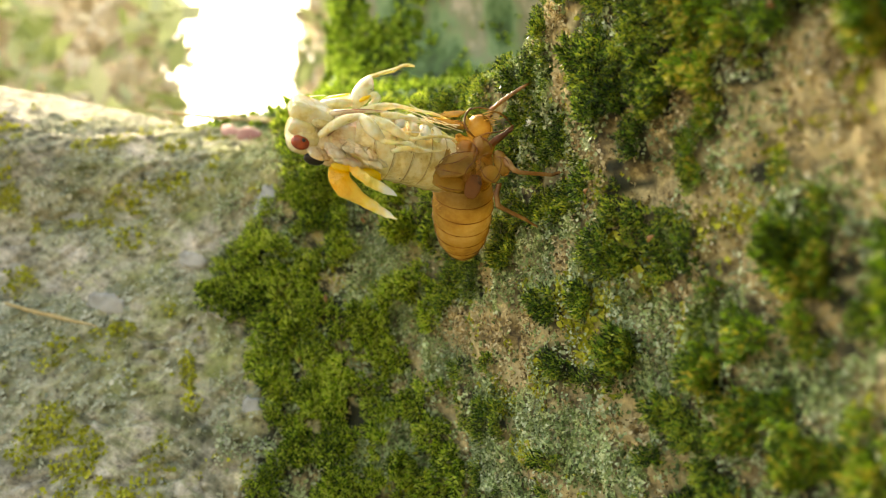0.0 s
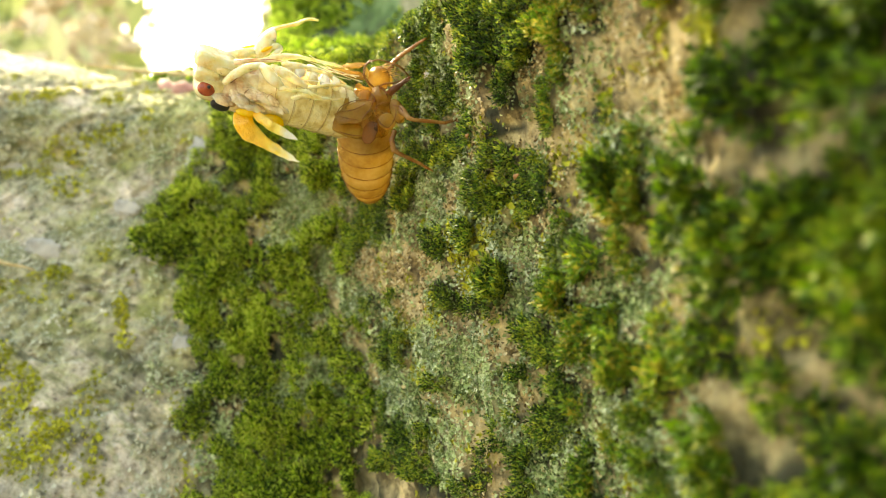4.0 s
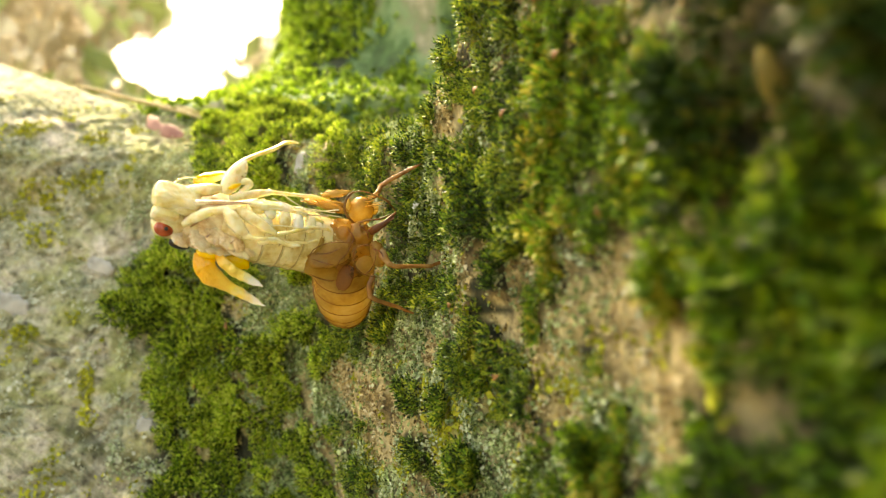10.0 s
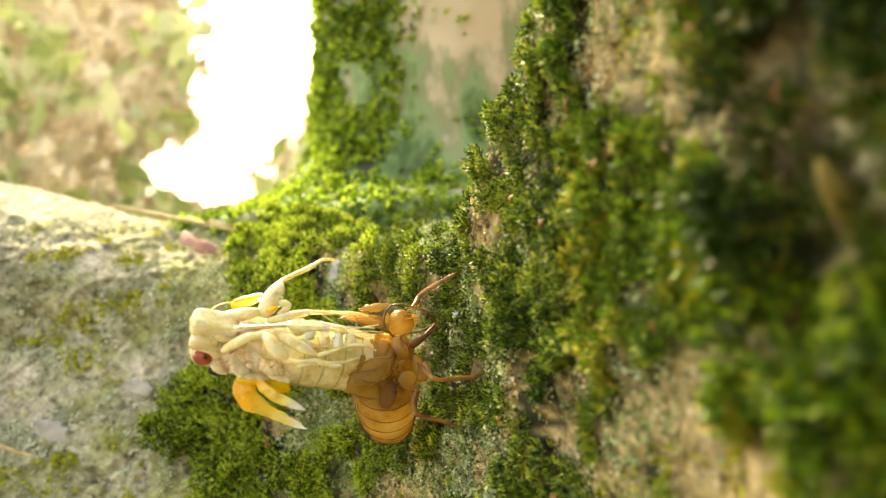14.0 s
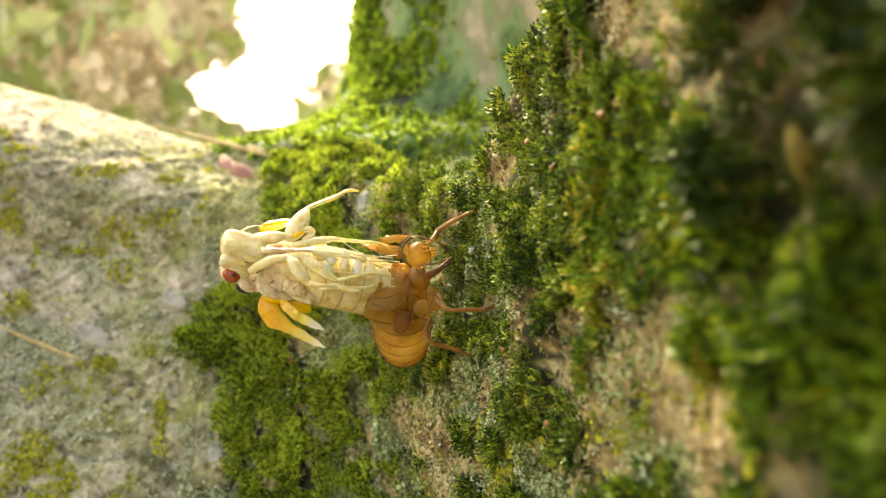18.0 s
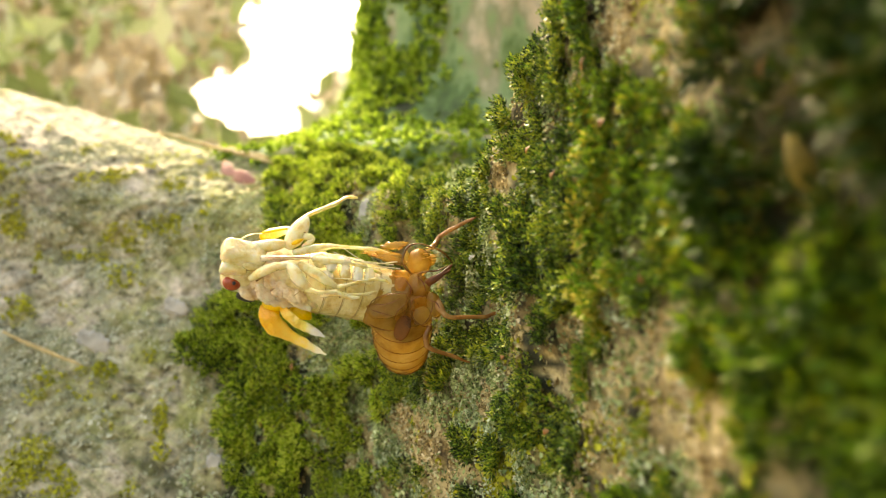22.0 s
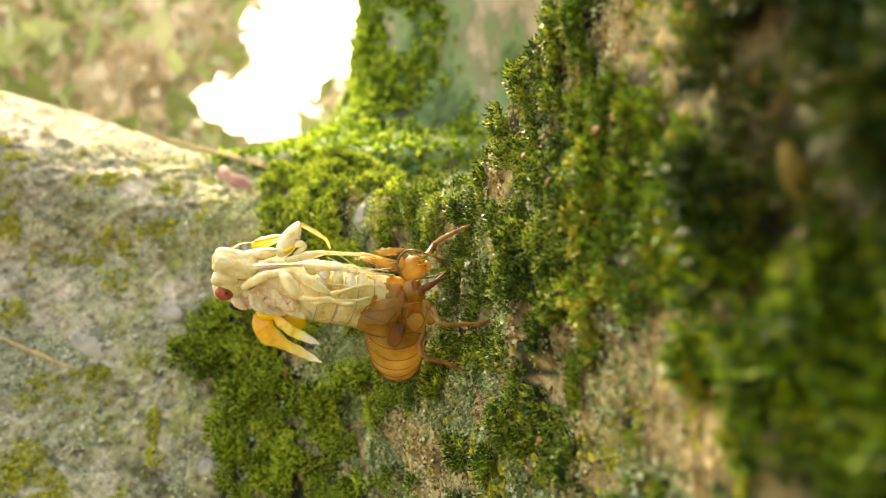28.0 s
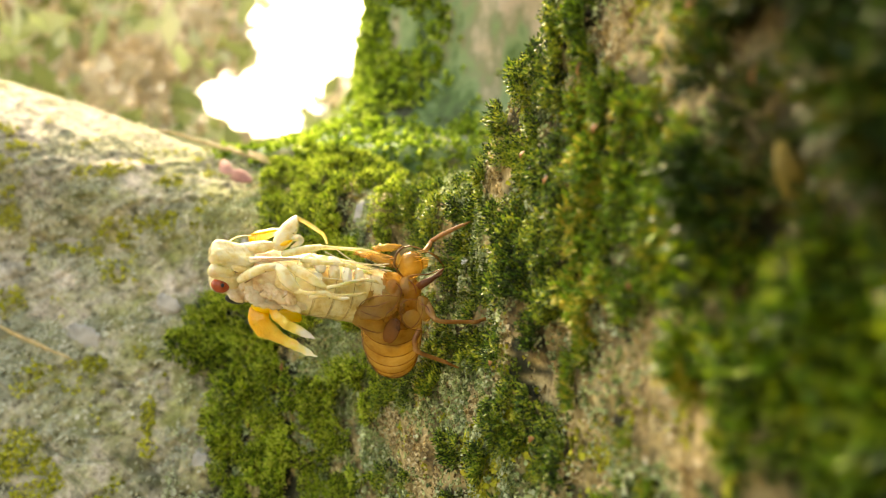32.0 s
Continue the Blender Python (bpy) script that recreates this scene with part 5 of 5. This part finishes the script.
def stem_moss():
    p, n, _ = back_stem()
    k = RNG.integers(0, len(p), 62000)
    p, n = p[k] + RNG.normal(0, 0.9, (len(k), 3)), n[k]
    left = np.clip((-p[:, 0] + 6) / 14, 0.04, 1) * np.clip(layered(p, 18, 44, 3) * 4 - 1.4, 0, 1) + np.clip((46 - p[:, 2] + 34 * (layered(p, 12, 8, 3) - 0.5)) / 15, 0, 0.9) * np.clip((-12 - p[:, 0]) / 14, 0.02, 1) + np.clip((43 - p[:, 2] + 10 * (layered(p, 10, 8, 2) - 0.5)) / 6, 0, 0.9)
    keep = (RNG.random(len(p)) < left) & (p[:, 1] < 320) & (p[:, 2] > -22)
    p, n = p[keep], n[keep]
    m = len(p)
    verts = []
    for j in range(7):
        d = n + RNG.normal(0, 0.7, (m, 3))
        d /= np.linalg.norm(d, axis=1, keepdims=True)
        w = np.cross(d, RNG.normal(0, 1, (m, 3)))
        w /= np.linalg.norm(w, axis=1, keepdims=True)
        ln = RNG.uniform(1.4, 2.6, m)[:, None]
        verts.append(np.stack([p, p + d * ln * 0.5 + w * ln * 0.3, p + d * ln, p + d * ln * 0.5 - w * ln * 0.3], 1))
    V = np.concatenate(verts).reshape(-1, 3)
    T = ((np.arange(len(V) // 4) * 4)[:, None, None] + np.array([[0, 1, 2], [0, 2, 3]])).reshape(-1, 3)
    return V, T


moss_stem = leafy("moss_stem", [(0.26, (0.0655, 0.118, 0.0165)), (0.42, (0.208, 0.341, 0.033)), (0.56, (0.372, 0.529, 0.055)), (0.74, (0.546, 0.659, 0.132))], 45, 0.5, 0.5)
ob = fast_mesh("moss", *stem_moss(), moss_stem)
tagged(ob, "bright green moss on the second stem", "moss", kind="stuff")

# ---- the wood beyond: slope of litter and undergrowth with a gap of sky ----
GAP = [(-0.165, 0.34, 0.075), (-0.178, 0.28, 0.068), (-0.236, 0.19, 0.046), (-0.285, 0.2, 0.026), (-0.205, 0.172, 0.027), (-0.2, 0.23, 0.05), (-0.155, 0.42, 0.08)]


def undergrowth(n, near, far, low, high, size, seed):
    """Leaves strewn over the slope behind, but not where the sky shows through."""
    rng = np.random.default_rng(seed)
    az, el, d = rng.uniform(-1.3, 0.9, n), rng.uniform(low, high, n), rng.uniform(near, far, n)
    open_sky = np.zeros(n, bool)
    for gx, gz, gr in GAP:
        open_sky |= np.hypot(az - gx, el - gz) < gr * (1 + 0.25 * rng.normal(0, 0.5, n))
    lump = layered(np.stack([az * 10, el * 10, 0 * az], -1), 1.2, seed, 3)
    keep = ~open_sky & (lump > (0.47 if seed == 3 else 0.2))
    az, el, d = az[keep], el[keep], d[keep]
    p = np.stack([az * d, d, el * d], -1) * 1000
    m = len(p)
    a = rng.normal(0, 1, (m, 3))
    a /= np.linalg.norm(a, axis=1, keepdims=True)
    b = np.cross(a, rng.normal(0, 1, (m, 3)))
    b /= np.linalg.norm(b, axis=1, keepdims=True)
    c = np.cross(a, b)
    ln = rng.uniform(0.6, 1.4, m)[:, None] * size
    V = np.stack([p - a * ln, p + b * ln * 0.45 + c * ln * 0.12, p + a * ln, p - b * ln * 0.45 + c * ln * 0.12], 1).reshape(-1, 3)
    T = ((np.arange(m) * 4)[:, None, None] + np.array([[0, 1, 2], [0, 2, 3]])).reshape(-1, 3)
    return V, T


# Leaf colours are lifted to carry the hazy brightness of the background.
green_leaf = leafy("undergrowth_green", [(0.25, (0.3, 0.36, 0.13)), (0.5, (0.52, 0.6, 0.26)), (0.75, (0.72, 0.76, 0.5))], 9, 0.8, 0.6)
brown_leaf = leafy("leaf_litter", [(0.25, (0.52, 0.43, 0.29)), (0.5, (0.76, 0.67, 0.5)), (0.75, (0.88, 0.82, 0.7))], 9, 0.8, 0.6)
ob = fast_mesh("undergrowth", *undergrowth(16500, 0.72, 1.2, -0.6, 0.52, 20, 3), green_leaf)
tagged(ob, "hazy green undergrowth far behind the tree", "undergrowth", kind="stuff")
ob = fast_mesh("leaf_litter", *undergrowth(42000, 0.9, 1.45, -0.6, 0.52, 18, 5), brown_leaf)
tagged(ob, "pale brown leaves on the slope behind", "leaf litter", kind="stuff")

# Glowing haze in place of the sunlit far wood, open where the sky shows.
haze = bpy.data.materials.new("glowing_haze")
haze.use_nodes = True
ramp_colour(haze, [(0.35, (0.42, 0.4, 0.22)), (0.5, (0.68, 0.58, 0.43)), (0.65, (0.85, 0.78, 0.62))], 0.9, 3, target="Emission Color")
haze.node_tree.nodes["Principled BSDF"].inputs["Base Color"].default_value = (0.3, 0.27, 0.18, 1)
# Emission stands in for the light on the distant haze.
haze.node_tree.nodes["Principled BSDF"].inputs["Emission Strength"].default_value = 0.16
na, ne = 400, 200
az, el = np.meshgrid(np.linspace(-1.6, 1.2, na), np.linspace(-0.12, 1.0, ne), indexing="ij")
i = np.arange(na * ne).reshape(na, ne)
q = np.stack([i[:-1, :-1], i[1:, :-1], i[1:, 1:], i[:-1, 1:]], -1).reshape(-1, 4)
mx, my = az.ravel()[q].mean(1), el.ravel()[q].mean(1)
shut = np.ones(len(q), bool)
for gx, gz, gr in GAP:
    shut &= np.hypot(mx - gx, my - gz) > gr * (1.3 + 0.3 * (layered(np.stack([mx * 30, my * 30, 0 * mx], -1), 1.0, 6, 2) - 0.5))
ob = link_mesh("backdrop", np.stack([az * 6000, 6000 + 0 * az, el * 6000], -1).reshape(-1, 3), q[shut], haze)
tagged(ob, "glowing backdrop in place of the hazy sunlit wood", "backdrop", kind="structure")

soil = mat("soil", 0.95)
ramp_colour(soil, [(0.3, (0.05, 0.04, 0.025)), (0.5, (0.16, 0.12, 0.08)), (0.7, (0.12, 0.14, 0.06))], 4, 8)
n = 60
gx, gy = np.meshgrid(np.sign(np.linspace(-1, 1, n)) * np.abs(np.linspace(-1, 1, n)) ** 3 * 400e3, np.sign(np.linspace(-1, 1, n)) * np.abs(np.linspace(-1, 1, n)) ** 3 * 400e3, indexing="ij")
i = np.arange(n * n).reshape(n, n)
gz = -700 + 60 * (layered(np.stack([gx.ravel(), gy.ravel(), 0 * gx.ravel()], -1), 900, 2, 3) - 0.5)
ground = link_mesh("ground", np.stack([gx.ravel(), gy.ravel(), gz], -1), np.stack([i[:-1, :-1], i[1:, :-1], i[1:, 1:], i[:-1, 1:]], -1).reshape(-1, 4), soil)
tagged(ground, "woodland soil with brown litter", "ground", kind="structure")


def motions():
    # The soft body sags by a few degrees while it hangs there.
    k = Matrix(adult.matrix_basis)
    walk(adult, [(t, k @ pose(0, 0, 0, 0, -a, 0)) for t, a in ((0, 0), (19.5, 0), (21.0, 0.5), (23.0, 1.4), (25.5, 2.1), (27.5, 3.3), (30.0, 3.4), (32.0, 3.6))])
    # The raised foreleg sinks and curls between 24 and 25.5 seconds.
    k = Matrix(front_shin.matrix_basis)
    walk(front_shin, [(t, k @ pose(0, 0, 0, 0, a, b)) for t, a, b in ((0, 0, 0), (24.0, 0, 0), (24.4, 4, 0), (24.7, 12, 4), (25.0, 27, 10), (25.4, 43, 22), (26.5, 46, 26), (32.0, 47, 26))])
    k = Matrix(front_foot.matrix_basis)
    walk(front_foot, [(t, k @ pose(0, 0, 0, 0, a, 0)) for t, a in ((0, 0), (24.3, 0), (24.7, 18), (25.0, 34), (25.4, 20), (26.5, 14), (32.0, 14))])


motions()
